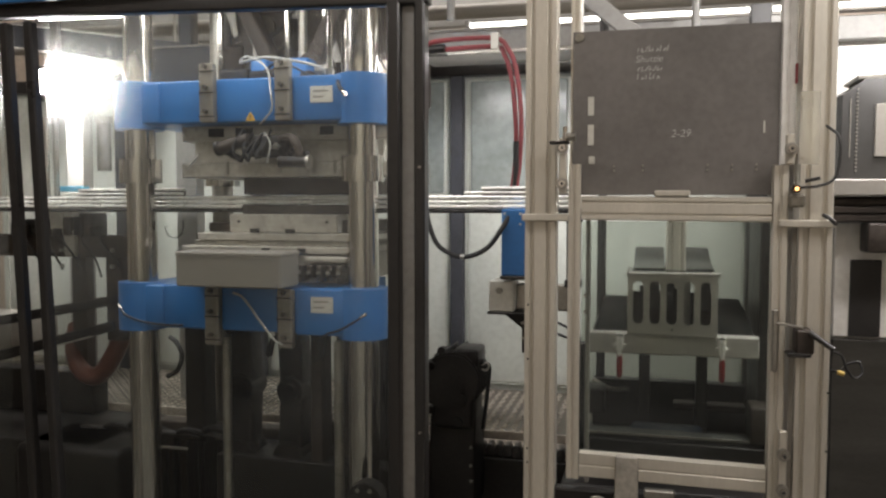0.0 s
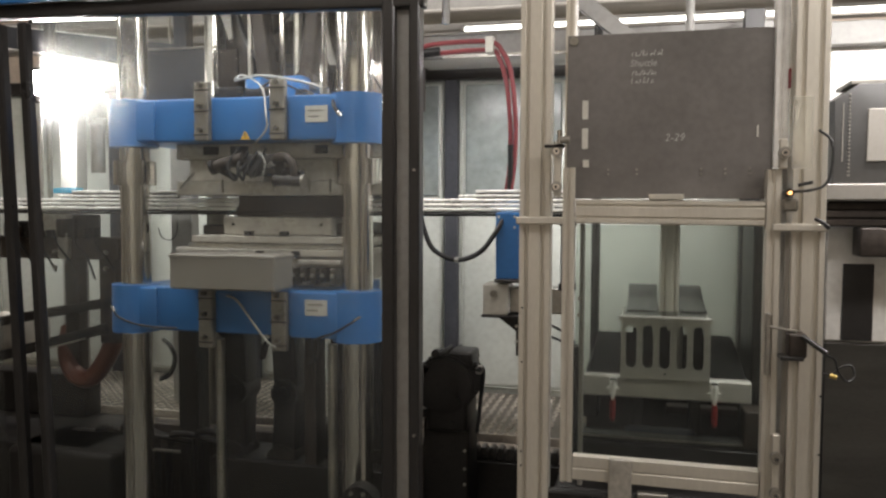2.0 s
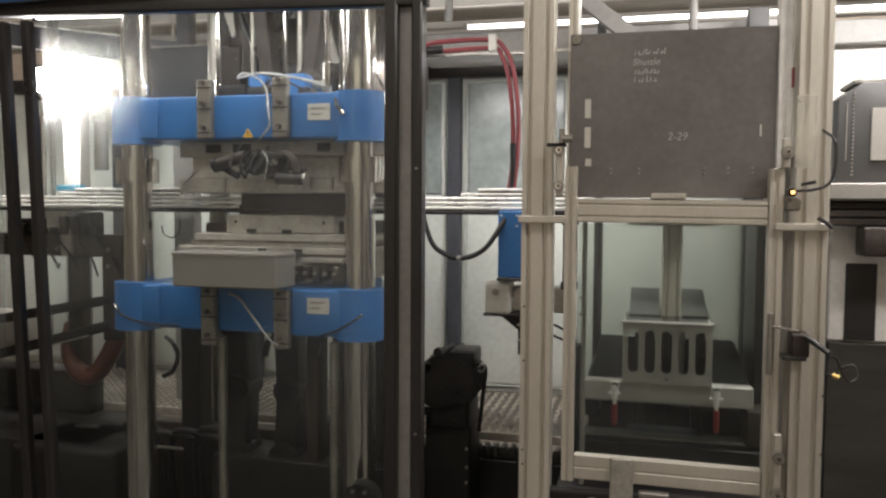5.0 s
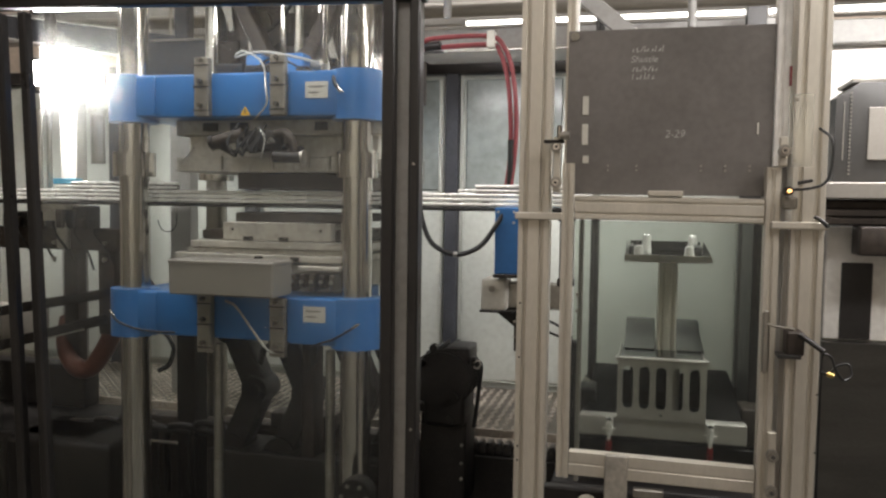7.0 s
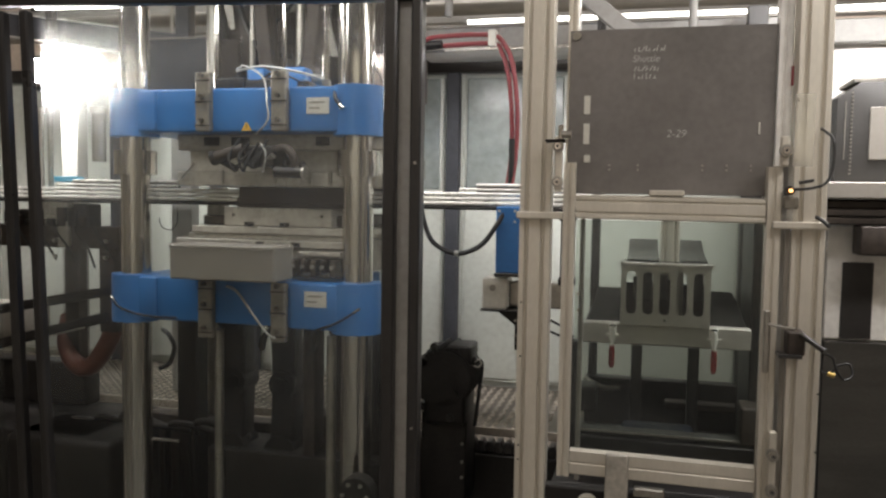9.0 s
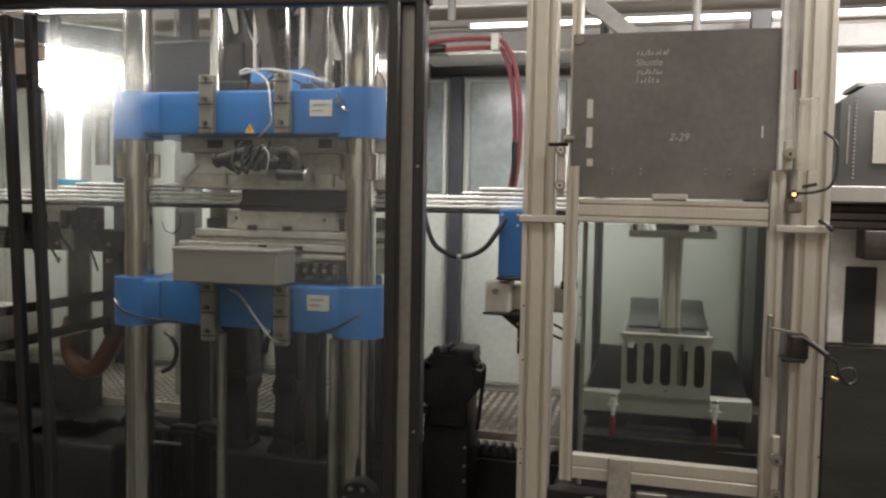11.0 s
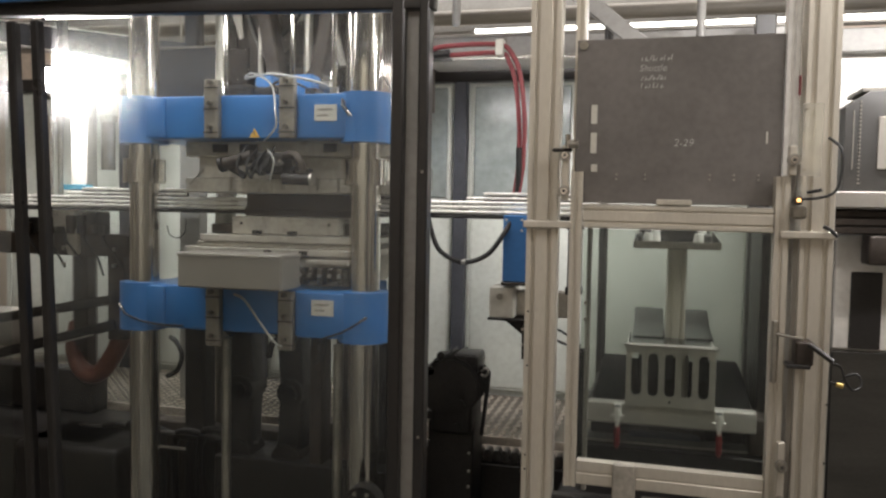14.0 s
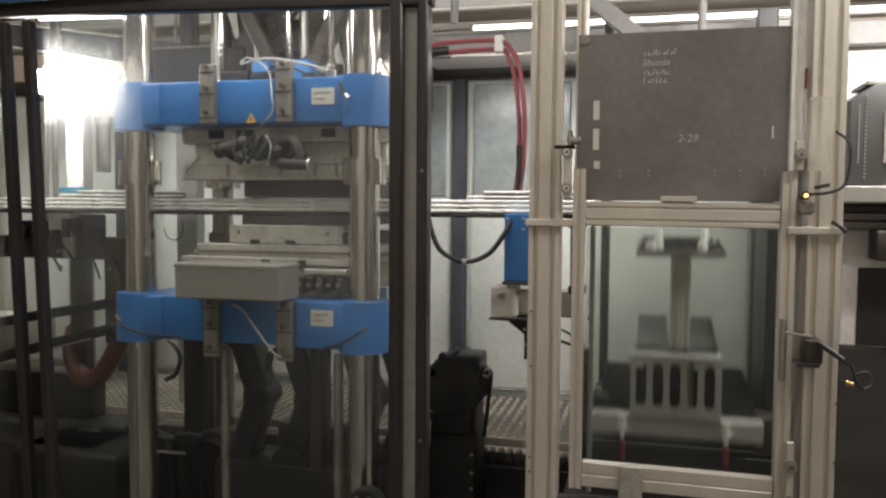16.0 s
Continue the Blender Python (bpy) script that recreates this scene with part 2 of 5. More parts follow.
def profile(bm, a, b, w, d, side=(1, 0, 0), slots=2, slot=0.006, deep=0.005):
    """A slotted aluminium bar from a to b: w across side, d across the third way, slots on both broad faces."""
    a, b = Vector(a), Vector(b)
    way = (b - a).normalized()
    s = Vector(side).normalized()
    u = way.cross(s)
    c = 0.003
    front = [(-w / 2 + c, -d / 2)]
    for i in range(slots):
        m = -w / 2 + w * (i + 0.5) / slots
        lip = slot / 2 + 0.002
        front += [(m - lip, -d / 2), (m - slot / 2, -d / 2 + 0.002), (m - slot / 2, -d / 2 + deep), (m + slot / 2, -d / 2 + deep), (m + slot / 2, -d / 2 + 0.002), (m + lip, -d / 2)]
    front += [(w / 2 - c, -d / 2), (w / 2, -d / 2 + c)]
    back = [(-x, -y) for x, y in front]
    ring = front + back
    lo = [bm.verts.new(a + s * x + u * y) for x, y in ring]
    hi = [bm.verts.new(b + s * x + u * y) for x, y in ring]
    n = len(ring)
    for i in range(n):
        bm.faces.new((lo[i], lo[(i + 1) % n], hi[(i + 1) % n], hi[i]))
    bm.faces.new(lo[::-1])
    bm.faces.new(hi)
    bmesh.ops.recalc_face_normals(bm, faces=bm.faces)
    return bm


def outline(bm, pts, axis, lo, hi, bevel=0.0):
    """A plate cut to the outline pts (pairs in the plane across axis), from lo to hi along axis."""
    def at(p, q, h):
        return (h, p, q) if axis == "x" else (p, h, q) if axis == "y" else (p, q, h)
    a = [bm.verts.new(at(p, q, lo)) for p, q in pts]
    b = [bm.verts.new(at(p, q, hi)) for p, q in pts]
    n = len(pts)
    fs = [bm.faces.new(a), bm.faces.new(b[::-1])]
    for i in range(n):
        fs.append(bm.faces.new((a[i], b[i], b[(i + 1) % n], a[(i + 1) % n])))
    bmesh.ops.recalc_face_normals(bm, faces=fs)
    if bevel:
        bmesh.ops.bevel(bm, geom=list({e for f in fs[:2] for e in f.edges}), offset=bevel, segments=2, profile=0.5, affect="EDGES")
    return bm


def mesh_object(name, bm, mat):
    me = bpy.data.meshes.new(name)
    bm.to_mesh(me)
    bm.free()
    me.materials.append(mat)
    if len(me.polygons):
        me.polygons.foreach_set("use_smooth", [True] * len(me.polygons))
        me.set_sharp_from_angle(angle=radians(32))
    return new(name, me)


def part(name, bm, mat, parent, label=""):
    ob = mesh_object(name, bm, mat)
    ob.parent = parent
    if label:
        tagged(ob, label)
    return ob


def thing(name, label, category, place=(0, 0, 0), group=""):
    ob = new(name)
    ob.empty_display_size = 0.05
    ob.location = place
    return tagged(ob, label, category, group)


def solid(name, bm, mat, label, category="", group="", kind=""):
    return tagged(mesh_object(name, bm, mat), label, category, group, kind)


def B(*a, **k):
    return box(bmesh.new(), *a, **k)


def C(*a, **k):
    return cyl(bmesh.new(), *a, **k)


def S(*a, **k):
    return sweep(bmesh.new(), *a, **k)


def bolt(parent, x, y, z, r=0.006, mat=None):
    bm = C((x, y, z), (x, y - 0.006, z), r, 12)
    cyl(bm, (x, y - 0.006, z), (x, y - 0.0075, z), r * 0.55, 6)
    return part("bolt", bm, mat or STEEL, parent)


# ---- setting ----
solid("ground", B(-9, 7, -6, 7, -0.1, 0, 0), CONCRETE, "worn grey concrete hall floor", kind="structure")
# Unseen front wall; lit to give the chrome something bright to reflect.
solid("wall_hall_front", B(-9, 7, -6.2, -6, 0, 5.4, 0), PLASTER, "plain plastered hall wall behind the aisle", kind="structure")
solid("wall_hall_back", B(-9, 7, 7, 7.2, 0, 5.4, 0), BEIGE, "beige sheet-metal hall wall behind the machine", kind="structure")
solid("wall_hall_left", B(-9.2, -9, -6, 7, 0, 5.4, 0), PLASTER, "plain plastered hall wall", kind="structure")
solid("wall_hall_right", B(7, 7.2, -6, 7, 0, 5.4, 0), PLASTER, "plain plastered hall wall", kind="structure")
solid("ceiling", B(-9, 7, -6, 7, 5.4, 5.5, 0), PLASTER, "pale hall ceiling", kind="structure")

# deck of tread plate at the machine's rear
deck = solid("deck", B(-3.6, 0.66, 3.1, 3.85, 0.5, 0.53, 0.002), TREAD, "worn aluminium tread plate deck inside the machine", kind="structure")


def treads():
    # Highlight on the deck's front edge, painted as a pale strip.
    part("edge_highlight", B(-3.6, 0.66, 3.092, 3.099, 0.5, 0.536, 0.002), STUDS, deck, "pale strip painting the deck edge highlight")
    bm = bmesh.new()
    step = 0.042
    for i in range(72):
        for j in range(17):
            x, y = -3.2 + i * step, 3.12 + j * step
            a = radians(40 if (i + j) % 2 else -40)
            c, s = math.cos(a), math.sin(a)
            pts = [(-0.017, 0), (0, -0.006), (0.017, 0), (0, 0.006)]
            lo = [bm.verts.new((x + p * c - q * s, y + p * s + q * c, 0.5305)) for p, q in pts]
            hi = [bm.verts.new((x + (p * c - q * s) * 0.7, y + (p * s + q * c) * 0.7, 0.5355)) for p, q in pts]
            bm.faces.new(hi)
            for k in range(4):
                bm.faces.new((lo[k], lo[(k + 1) % 4], hi[(k + 1) % 4], hi[k]))
    ob = part("tread", bm, STUDS, deck)
    tagged(ob, kind="stuff")


# rear guard: cream panels between dark posts
rear = solid("wall_rear_guard", B(-3.6, 1.3, 3.86, 3.9, 0.5, 2.16, 0), CREAM, "cream sheet-metal rear guard of the machine", kind="structure")


def rear_panels():
    edges = [-3.6, -2.74, -1.9, -0.79, 0.64]
    for a, b in zip(edges, edges[1:]):
        part("panel", B(a + 0.05, b - 0.05, 3.838, 3.86, 0.56, 2.1, 0.02), CREAM, rear)
    for a in edges[1:]:
        part("post", B(a - 0.032, a + 0.034, 3.8, 3.858, 0.53, 2.2, 0.004), SLATE, rear, "dark upright post between the panels")
    # Darker grey stands in for dull reflections on the upper panes.
    for a, b in ((-1.83, -0.86), (-0.72, -0.24)):
        part("window_pane", B(a, b, 3.826, 3.837, 1.53, 2.085, 0.005), WINDOW, rear, "dull grey window pane")
    part("top_rail", B(-3.6, 0.7, 3.79, 3.858, 2.11, 2.18, 0.004), BLACK, rear, "dark top rail of the guard")


# ---- front guard of the press: black frame with clear sheets ----
def front_guard():
    g = thing("guard_frame", "black painted guard frame with clear sheets in front of the press", "guard")
    for a, b in ((-0.573, -0.535), (-0.492, -0.461)):
        part("post", B(a, b, 2.05, 2.1, 0.0, 2.4, 0.005), BLACK, g)
    for x in (-1.769, -1.861):
        part("post", B(-0.016, 0.016, 2.05, 2.085, -1.698, 0.36, 0.005, m=pose(x, 0, 1.7, 0, -2.3, 0)), BLACK, g)
    part("top_beam", B(-2.9, 0.05, 2.052, 2.098, 0.0, 0.047, 0.006, m=pose(-0.5, 0, 2.036, 0, 1.75, 0)), BLACK, g)
    part("sheet", B(-1.73, -0.573, 2.07, 2.076, 0.05, 2.06, 0), GLASS, g, "clear dirty polycarbonate sheet, haze also standing in for lens flare").visible_shadow = False
    part("sheet", B(-3.3, -1.90, 2.07, 2.076, 0.05, 2.06, 0), GLASS, g, "clear dirty polycarbonate sheet, haze also standing in for lens flare").visible_shadow = False
    # Opaque strip added to darken the gap; stands in for a post behind.
    part("gap_strip", B(-0.535, -0.492, 2.078, 2.084, 0.05, 2.06, 0), GREYP, g, "added grey strip filling the gap between the posts")
    for z in (1.58, 0.82):
        bolt(g, -0.475, 2.05, z, 0.004)
    h = thing("header_beam", "dark machine header beam with a blue painted front plate", "beam")
    part("front_plate", B(-3.4, -0.6, 2.02, 2.04, 2.112, 2.3, 0.006), BLUE, h, "dull blue painted front plate")
    # Unseen dark backing added so the columns don't reflect blue.
    part("dark_backing", B(-3.4, -0.6, 2.041, 2.05, 2.112, 2.3, 0.003), DARK, h, "added dark backing that keeps blue off the columns")
    return g


front_guard()


# ---- press ----
COL = ((-1.69, 2.5), (-0.81, 2.5), (-1.69, 3.09), (-0.81, 3.09))


def press_columns():
    for x, y in COL:
        c = thing("press_column", "polished round steel press column with a clamped collar", "column", (x, y, 0), "press columns")
        bm = C((0, 0, 0.1), (0, 0, 2.7), 0.054 if y < 2.8 else 0.045, 40)
        part("shaft", bm, CHROME if y < 2.8 else STEEL, c)
        bm = bmesh.new()
        cyl(bm, (0, 0, 1.552), (0, 0, 1.64), 0.076, 40)
        part("collar", bm, CHROME, c, "turned steel collar")
        part("foot", B(-0.1, 0.1, -0.1, 0.1, 0.1, 0.14, 0.008), DARK, c)


def platen_body(bm, z0, z1, y0, y1):
    # the two front bosses are round, the web between them set back
    x0, x1 = COL[0][0], COL[1][0]
    box(bm, x0, x1, y0, 2.6, z0, z1, 0.008)
    box(bm, x0, x1 - 0.07, 2.6, y1 - 0.2, z0, z1, 0.008)
    box(bm, -1.032, x1, y0 - 0.014, y0 + 0.02, z0 - 0.002, z1 - 0.002, 0.006)
    box(bm, x0, -1.56, y0 - 0.008, y0 + 0.02, z0 + 0.004, z1 - 0.004, 0.006)
    for x in (x0, x1):
        cyl(bm, (x, 2.5, z0 - 0.013), (x, 2.5, z1 + 0.003), 0.088, 40)
        box(bm, x - 0.086, x + 0.086, 2.5, 2.6, z0 + 0.004, z1 - 0.004, 0.006)
    return bm


def sticker(parent, x, z, w, h, y, rows=2):
    p = part("label_plate", B(x - w / 2, x + w / 2, y - 0.002, y, z - h / 2, z + h / 2, 0), WHITE, parent, "pale type plate with dark marks")
    for i in range(rows):
        zz = z + h * (0.2 - 0.36 * i)
        part("mark", B(x - w * 0.36, x + w * (0.3 - 0.2 * i), y - 0.003, y - 0.002, zz - h * 0.05, zz + h * 0.05, 0), GREYBOX, p)
    return p


def strap(parent, x, z0, z1, y):
    s = part("clamp_bar", B(x - 0.028, x + 0.028, y - 0.03, y, z0, z1, 0.004), STRAP, parent, "dull steel clamp bar")
    for k in (0.1, 0.5, 0.86):
        z = z0 + (z1 - z0) * k
        part("notch", B(x - 0.03, x + 0.03, y - 0.0315, y - 0.029, z - 0.003, z + 0.002, 0), BROWN, s)
        part("bolt", C((x, y - 0.03, z + 0.018), (x, y - 0.044, z + 0.018), 0.009, 6), CAST, s)
    return s


def upper_platen():
    p = thing("upper_platen", "blue painted upper press platen with grey forming tool", "press platen")
    part("plate", platen_body(bmesh.new(), 1.762, 1.915, 2.44, 3.16), BLUE, p)
    for x in (-1.36, -1.07):
        strap(p, x, 1.762, 1.968, 2.44)
    t = part("warning_triangle", outline(bmesh.new(), [(-1.222, 1.766), (-1.184, 1.766), (-1.203, 1.797)], "y", 2.4365, 2.439), YELLOW, p, "yellow warning triangle")
    part("mark", B(-1.205, -1.201, 2.435, 2.4365, 1.772, 1.787, 0), INK, t)
    sticker(p, -0.93, 1.848, 0.082, 0.055, 2.4255)
    # lugs for the toggle links
    for x0, x1 in ((-1.345, -1.27), (-1.2, -1.1)):
        part("lug", B(x0, x1, 2.7, 2.86, 1.9, 2.03, 0.016), BLUE, p, "blue lug on the platen")
    # rods standing on it
    for x, y, r in ((-0.917, 2.47, 0.009), (-1.21, 2.9, 0.018), (-0.99, 2.95, 0.02), (-1.42, 2.9, 0.012)):
        part("guide_rod", C((x, y, 1.9), (x, y, 2.6), r, 20), CHROME if r < 0.01 else STEEL, p, "chromed guide rod")
    part("rod_nut", C((-0.917, 2.47, 1.915), (-0.917, 2.47, 1.94), 0.015, 6), STEEL, p)
    # grey hose over the top and down the front
    part("hose", S([(-1.3, 2.55, 2.0), (-1.24, 2.5, 2.0), (-1.15, 2.46, 1.95), (-1.105, 2.4, 1.85), (-1.1, 2.395, 1.8), (-1.13, 2.4, 1.765), (-1.17, 2.44, 1.75)], 0.0035), STEELHOSE, p, "thin pale grey hose")
    part("air_tube", S([(-1.33, 2.6, 2.0), (-1.2, 2.58, 2.01), (-1.02, 2.6, 1.975), (-0.97, 2.62, 1.94)], 0.0052), STEELHOSE, p, "pale grey air tube")
    part("probe", S([(-0.875, 2.44, 1.9), (-0.86, 2.41, 1.87), (-0.835, 2.4, 1.84)], 0.007), CABLE, p, "black probe cable")
    part("probe_tip", C((-0.842, 2.402, 1.847), (-0.826, 2.396, 1.832), 0.008, 12), CHROME, p)
    for k, (x, y, z, w) in enumerate(((-1.27, 2.55, 1.92, 0.1), (-1.23, 2.6, 1.915, 0.08), (-1.42, 2.6, 1.915, 0.12))):
        part("fitting_block", B(x, x + w, y, y + 0.07, z - 0.01, z + 0.04 + 0.012 * k, 0.01), DARK, p, "oily fitting block")
    # castings and pins round the lugs
    for x, y, z, w, h in ((-1.27, 2.66, 1.915, 0.07, 0.07), (-1.1, 2.62, 1.915, 0.05, 0.05), (-1.04, 2.68, 1.915, 0.06, 0.04), (-0.88, 2.56, 1.912, 0.05, 0.02), (-1.55, 2.56, 1.912, 0.2, 0.014)):
        part("casting", B(x, x + w, y, y + 0.08, z, z + h, 0.012), BROWN, p, "grimy casting on the platen")
    part("pin", C((-1.37, 2.78, 1.99), (-1.06, 2.78, 1.99), 0.022, 16), STEEL, p, "bare hinge pin")
    part("wire", S([(-1.24, 2.6, 1.96), (-1.15, 2.56, 1.985), (-1.06, 2.58, 1.95), (-1.0, 2.56, 1.92)], 0.004), CABLE, p)
    part("wire", S([(-0.86, 2.56, 1.93), (-0.8, 2.6, 2.0), (-0.76, 2.62, 1.95)], 0.004), CABLE, p)
    # grey tool plates under it
    part("tool_plate", B(-1.535, -0.72, 2.53, 3.02, 1.705, 1.76, 0.004), TOOL, p, "bare aluminium tool plate")
    part("tool_plate", B(-1.5, -0.75, 2.56, 3.02, 1.625, 1.7045, 0.004), TOOL, p, "bare aluminium tool plate")
    part("tool_plate", B(-1.53, -0.72, 2.52, 3.03, 1.572, 1.6245, 0.004), TOOL, p, "bare aluminium tool plate")
    part("punch_plate", B(-1.31, -0.8, 2.58, 3.0, 1.51, 1.5715, 0.004), BROWN, p, "dark plug plate")
    for x in (-1.34, -1.13, -1.0, -0.92):
        part("stud", C((x, 2.515, 1.585), (x, 2.515, 1.63), 0.006, 10), STEEL, p)
    for x0, x1 in ((-1.42, -1.36), (-1.31, -1.24), (-0.98, -0.93)):
        part("slot", B(x0, x1, 2.524, 2.531, 1.72, 1.75, 0.001), DARK, p)
    # valve cluster in front of the tool
    v = part("valve", C((-1.31, 2.42, 1.672), (-1.2, 2.42, 1.7), 0.022, 18), BROWN, p, "grimy air valve with fittings")
    part("valve_cap", C((-1.325, 2.42, 1.668), (-1.31, 2.42, 1.672), 0.027, 18), DARK, v)
    w = part("valve", C((-1.09, 2.43, 1.622), (-0.985, 2.43, 1.62), 0.02, 18), DARK, p, "black air valve with fittings")
    part("valve_cap", C((-0.985, 2.43, 1.62), (-0.975, 2.43, 1.62), 0.024, 18), STEEL, w)
    part("valve_body", B(-1.22, -1.09, 2.43, 2.52, 1.64, 1.715, 0.012), DARK, p, "oily black valve block")
    part("elbow", S([(-1.1, 2.45, 1.7), (-1.05, 2.43, 1.705), (-1.02, 2.42, 1.68), (-1.015, 2.43, 1.64)], 0.015), BROWN, p, "grimy pipe elbow")
    rnd = random.Random(11)
    for k in range(4):
        x0, x1 = -1.23 + 0.035 * k, -1.22 + 0.018 * k + 0.05 * rnd.random()
        lowest = 1.595 + 0.05 * rnd.random()
        y = 2.38 + 0.006 * k
        part("hose_loop", S([(x0, 2.44, 1.72 + 0.02 * rnd.random()), (x0 - 0.01, y, 1.67), ((x0 + x1) / 2, y - 0.005, lowest), (x1, y, 1.65), (x1 + 0.01, 2.44, 1.7)], 0.004 + 0.003 * rnd.random()), RUBBER, p, "black air hose")
    for k in range(6):
        x, z = -1.28 + 0.055 * k, 1.64 + 0.05 * rnd.random()
        part("coupling", C((x, 2.44, z), (x + 0.02, 2.43, z + 0.01), 0.011, 10), STEEL if k % 3 == 0 else DARK, p)
    part("thin_tube", S([(-1.13, 2.4, 1.72), (-1.1, 2.38, 1.68), (-1.115, 2.38, 1.61)], 0.0025), STEELHOSE, p, "thin clear tube")
    part("pipe", C((-1.3, 2.44, 1.66), (-1.24, 2.44, 1.63), 0.012, 14), DARK, p)
    part("drain_pipe", C((-1.5, 2.5, 1.6), (-1.43, 2.48, 1.655), 0.004, 8), STEEL, p)
    return p


def lower_platen():
    p = thing("lower_platen", "blue painted lower press platen with grey forming tool", "press platen")
    part("plate", platen_body(bmesh.new(), 1.022, 1.182, 2.44, 3.16), BLUE, p)
    for x in (-1.352, -1.07):
        strap(p, x, 0.972, 1.178, 2.44)
    sticker(p, -0.935, 1.127, 0.082, 0.055, 2.4255)
    part("probe", S([(-0.765, 2.4, 1.105), (-0.81, 2.398, 1.075), (-0.865, 2.415, 1.045), (-0.92, 2.42, 1.025), (-0.955, 2.44, 1.0), (-0.95, 2.44, 0.95), (-0.975, 2.44, 0.925)], 0.0042), CABLE, p, "black probe cable")
    part("probe_tip", C((-0.762, 2.4, 1.107), (-0.785, 2.399, 1.092), 0.0055, 12), CHROME, p)
    part("probe", S([(-1.735, 2.413, 1.105), (-1.7, 2.403, 1.07), (-1.63, 2.41, 1.045), (-1.55, 2.425, 1.035), (-1.48, 2.43, 1.035)], 0.0042), CABLE, p, "black probe cable")
    part("probe_tip", C((-1.737, 2.413, 1.107), (-1.72, 2.41, 1.09), 0.0055, 12), CHROME, p)
    part("hose", S([(-1.27, 2.42, 1.16), (-1.22, 2.4, 1.145), (-1.16, 2.4, 1.07), (-1.1, 2.4, 1.0), (-1.07, 2.42, 0.985)], 0.0042), STEELHOSE, p, "pale grey hose")
    part("hose", S([(-1.07, 2.5, 1.0), (-1.12, 2.5, 1.0), (-1.17, 2.52, 0.975), (-1.2, 2.55, 0.92)], 0.012), CABLE, p, "black hose under the platen")
    part("hose", S([(-0.96, 2.5, 1.02), (-0.95, 2.49, 0.97), (-0.97, 2.49, 0.93)], 0.007), CABLE, p, "black hose under the platen")
    # grey cover box
    b = part("cover_box", B(-1.422, -1.030, 2.3, 2.45, 1.192, 1.307, 0.005), GREYBOX, p, "plain grey-beige sheet-metal cover box")
    part("box_lid", B(-1.425, -1.027, 2.298, 2.452, 1.298, 1.312, 0.003), GREYBOX, b)
    # tool plates
    part("tool_plate", B(-1.52, -0.87, 2.54, 3.02, 1.19, 1.29, 0.004), TOOL, p, "bare aluminium tool plate")
    part("tool_plate", B(-1.535, -0.83, 2.515, 3.04, 1.296, 1.322, 0.004), TOOL, p, "bare aluminium tool plate")
    part("tool_plate", B(-1.5, -0.86, 2.545, 3.02, 1.322, 1.34, 0.003), TOOL, p, "bare aluminium tool plate")
    part("tool_plate", B(-1.475, -0.8, 2.53, 3.03, 1.342, 1.368, 0.003), TOOL, p, "bare aluminium tool plate")
    part("mould_block", B(-1.36, -0.93, 2.56, 2.98, 1.37, 1.437, 0.004), TOOL, p, "pale aluminium mould block")
    part("clamp_plate", B(-1.33, -0.88, 2.6, 2.98, 1.4375, 1.472, 0.004), BROWN, p, "brown clamp plate on the mould block")
    part("step_block", B(-1.47, -1.36, 2.6, 2.95, 1.37, 1.405, 0.004), BROWN, p, "dark step block")
    part("step_block", B(-0.93, -0.84, 2.6, 2.95, 1.37, 1.415, 0.004), BROWN, p, "dark step block")
    for x in (-1.24, -1.1):
        part("slot", B(x - 0.018, x + 0.018, 2.526, 2.531, 1.37, 1.386, 0), DARK, p)
        part("slot", B(x - 0.016 + 0.05, x + 0.016 + 0.05, 2.511, 2.516, 1.3, 1.316, 0), DARK, p)
    for x in (-1.32, -0.97):
        part("hole", C((x, 2.561, 1.41), (x, 2.558, 1.41), 0.006, 12), DARK, p)
    # fittings beside the cover box
    for i in range(5):
        x = -1.05 + 0.037 * i
        part("fitting", B(x, x + 0.022, 2.47, 2.53, 1.2 + 0.012 * (i % 2), 1.26, 0.004), BROWN if i % 2 else CAST, p, "oily pipe fitting")
        part("stud", C((x + 0.011, 2.47, 1.235), (x + 0.011, 2.458, 1.235), 0.007, 10), STEEL, p)
    part("strip", B(-1.03, -0.87, 2.49, 2.54, 1.27, 1.288, 0.003), TOOL, p)
    # front guide rod under it
    for x in (-1.345, -0.905):
        part("guide_rod", C((x, 2.5, 0.99), (x, 2.5, 0.3), 0.017, 18), STEEL, p, "grimy round guide rod")
    return p


LINK = 0.275


def link_mesh(length, w=0.1, d=0.13):
    bm = bmesh.new()
    cyl(bm, (0, -d / 2, 0), (0, d / 2, 0), w * 0.66, 24)
    cyl(bm, (0, -d / 2, length), (0, d / 2, length), w * 0.56, 24)
    box(bm, -w / 2, w / 2, -d * 0.4, d * 0.4, 0.0, length, 0.01)
    cyl(bm, (0, -d / 2 - 0.012, length), (0, d / 2 + 0.012, length), w * 0.3, 16)
    return bm


press_columns()
UP = upper_platen()
LOW = lower_platen()
TOGGLES = []
for x, y, mat in ((-1.464, 2.85, DARK), (-1.243, 2.85, DARK), (-1.01, 2.9, BROWN), (-0.84, 2.9, DARK)):
    a = part("toggle_link", link_mesh(LINK), mat, LOW, "oily dark toggle link")
    a.matrix_basis = pose(x, y, 1.0, 0, 180, 0)
    b = solid("toggle_link", link_mesh(LINK), mat, "oily dark toggle link pinned on the press base", "toggle link", "lower toggle links")
    b.matrix_basis = pose(x, y, 1.0 - 2 * LINK)
    TOGGLES.append((a, b, x, y))
UPLINKS = []
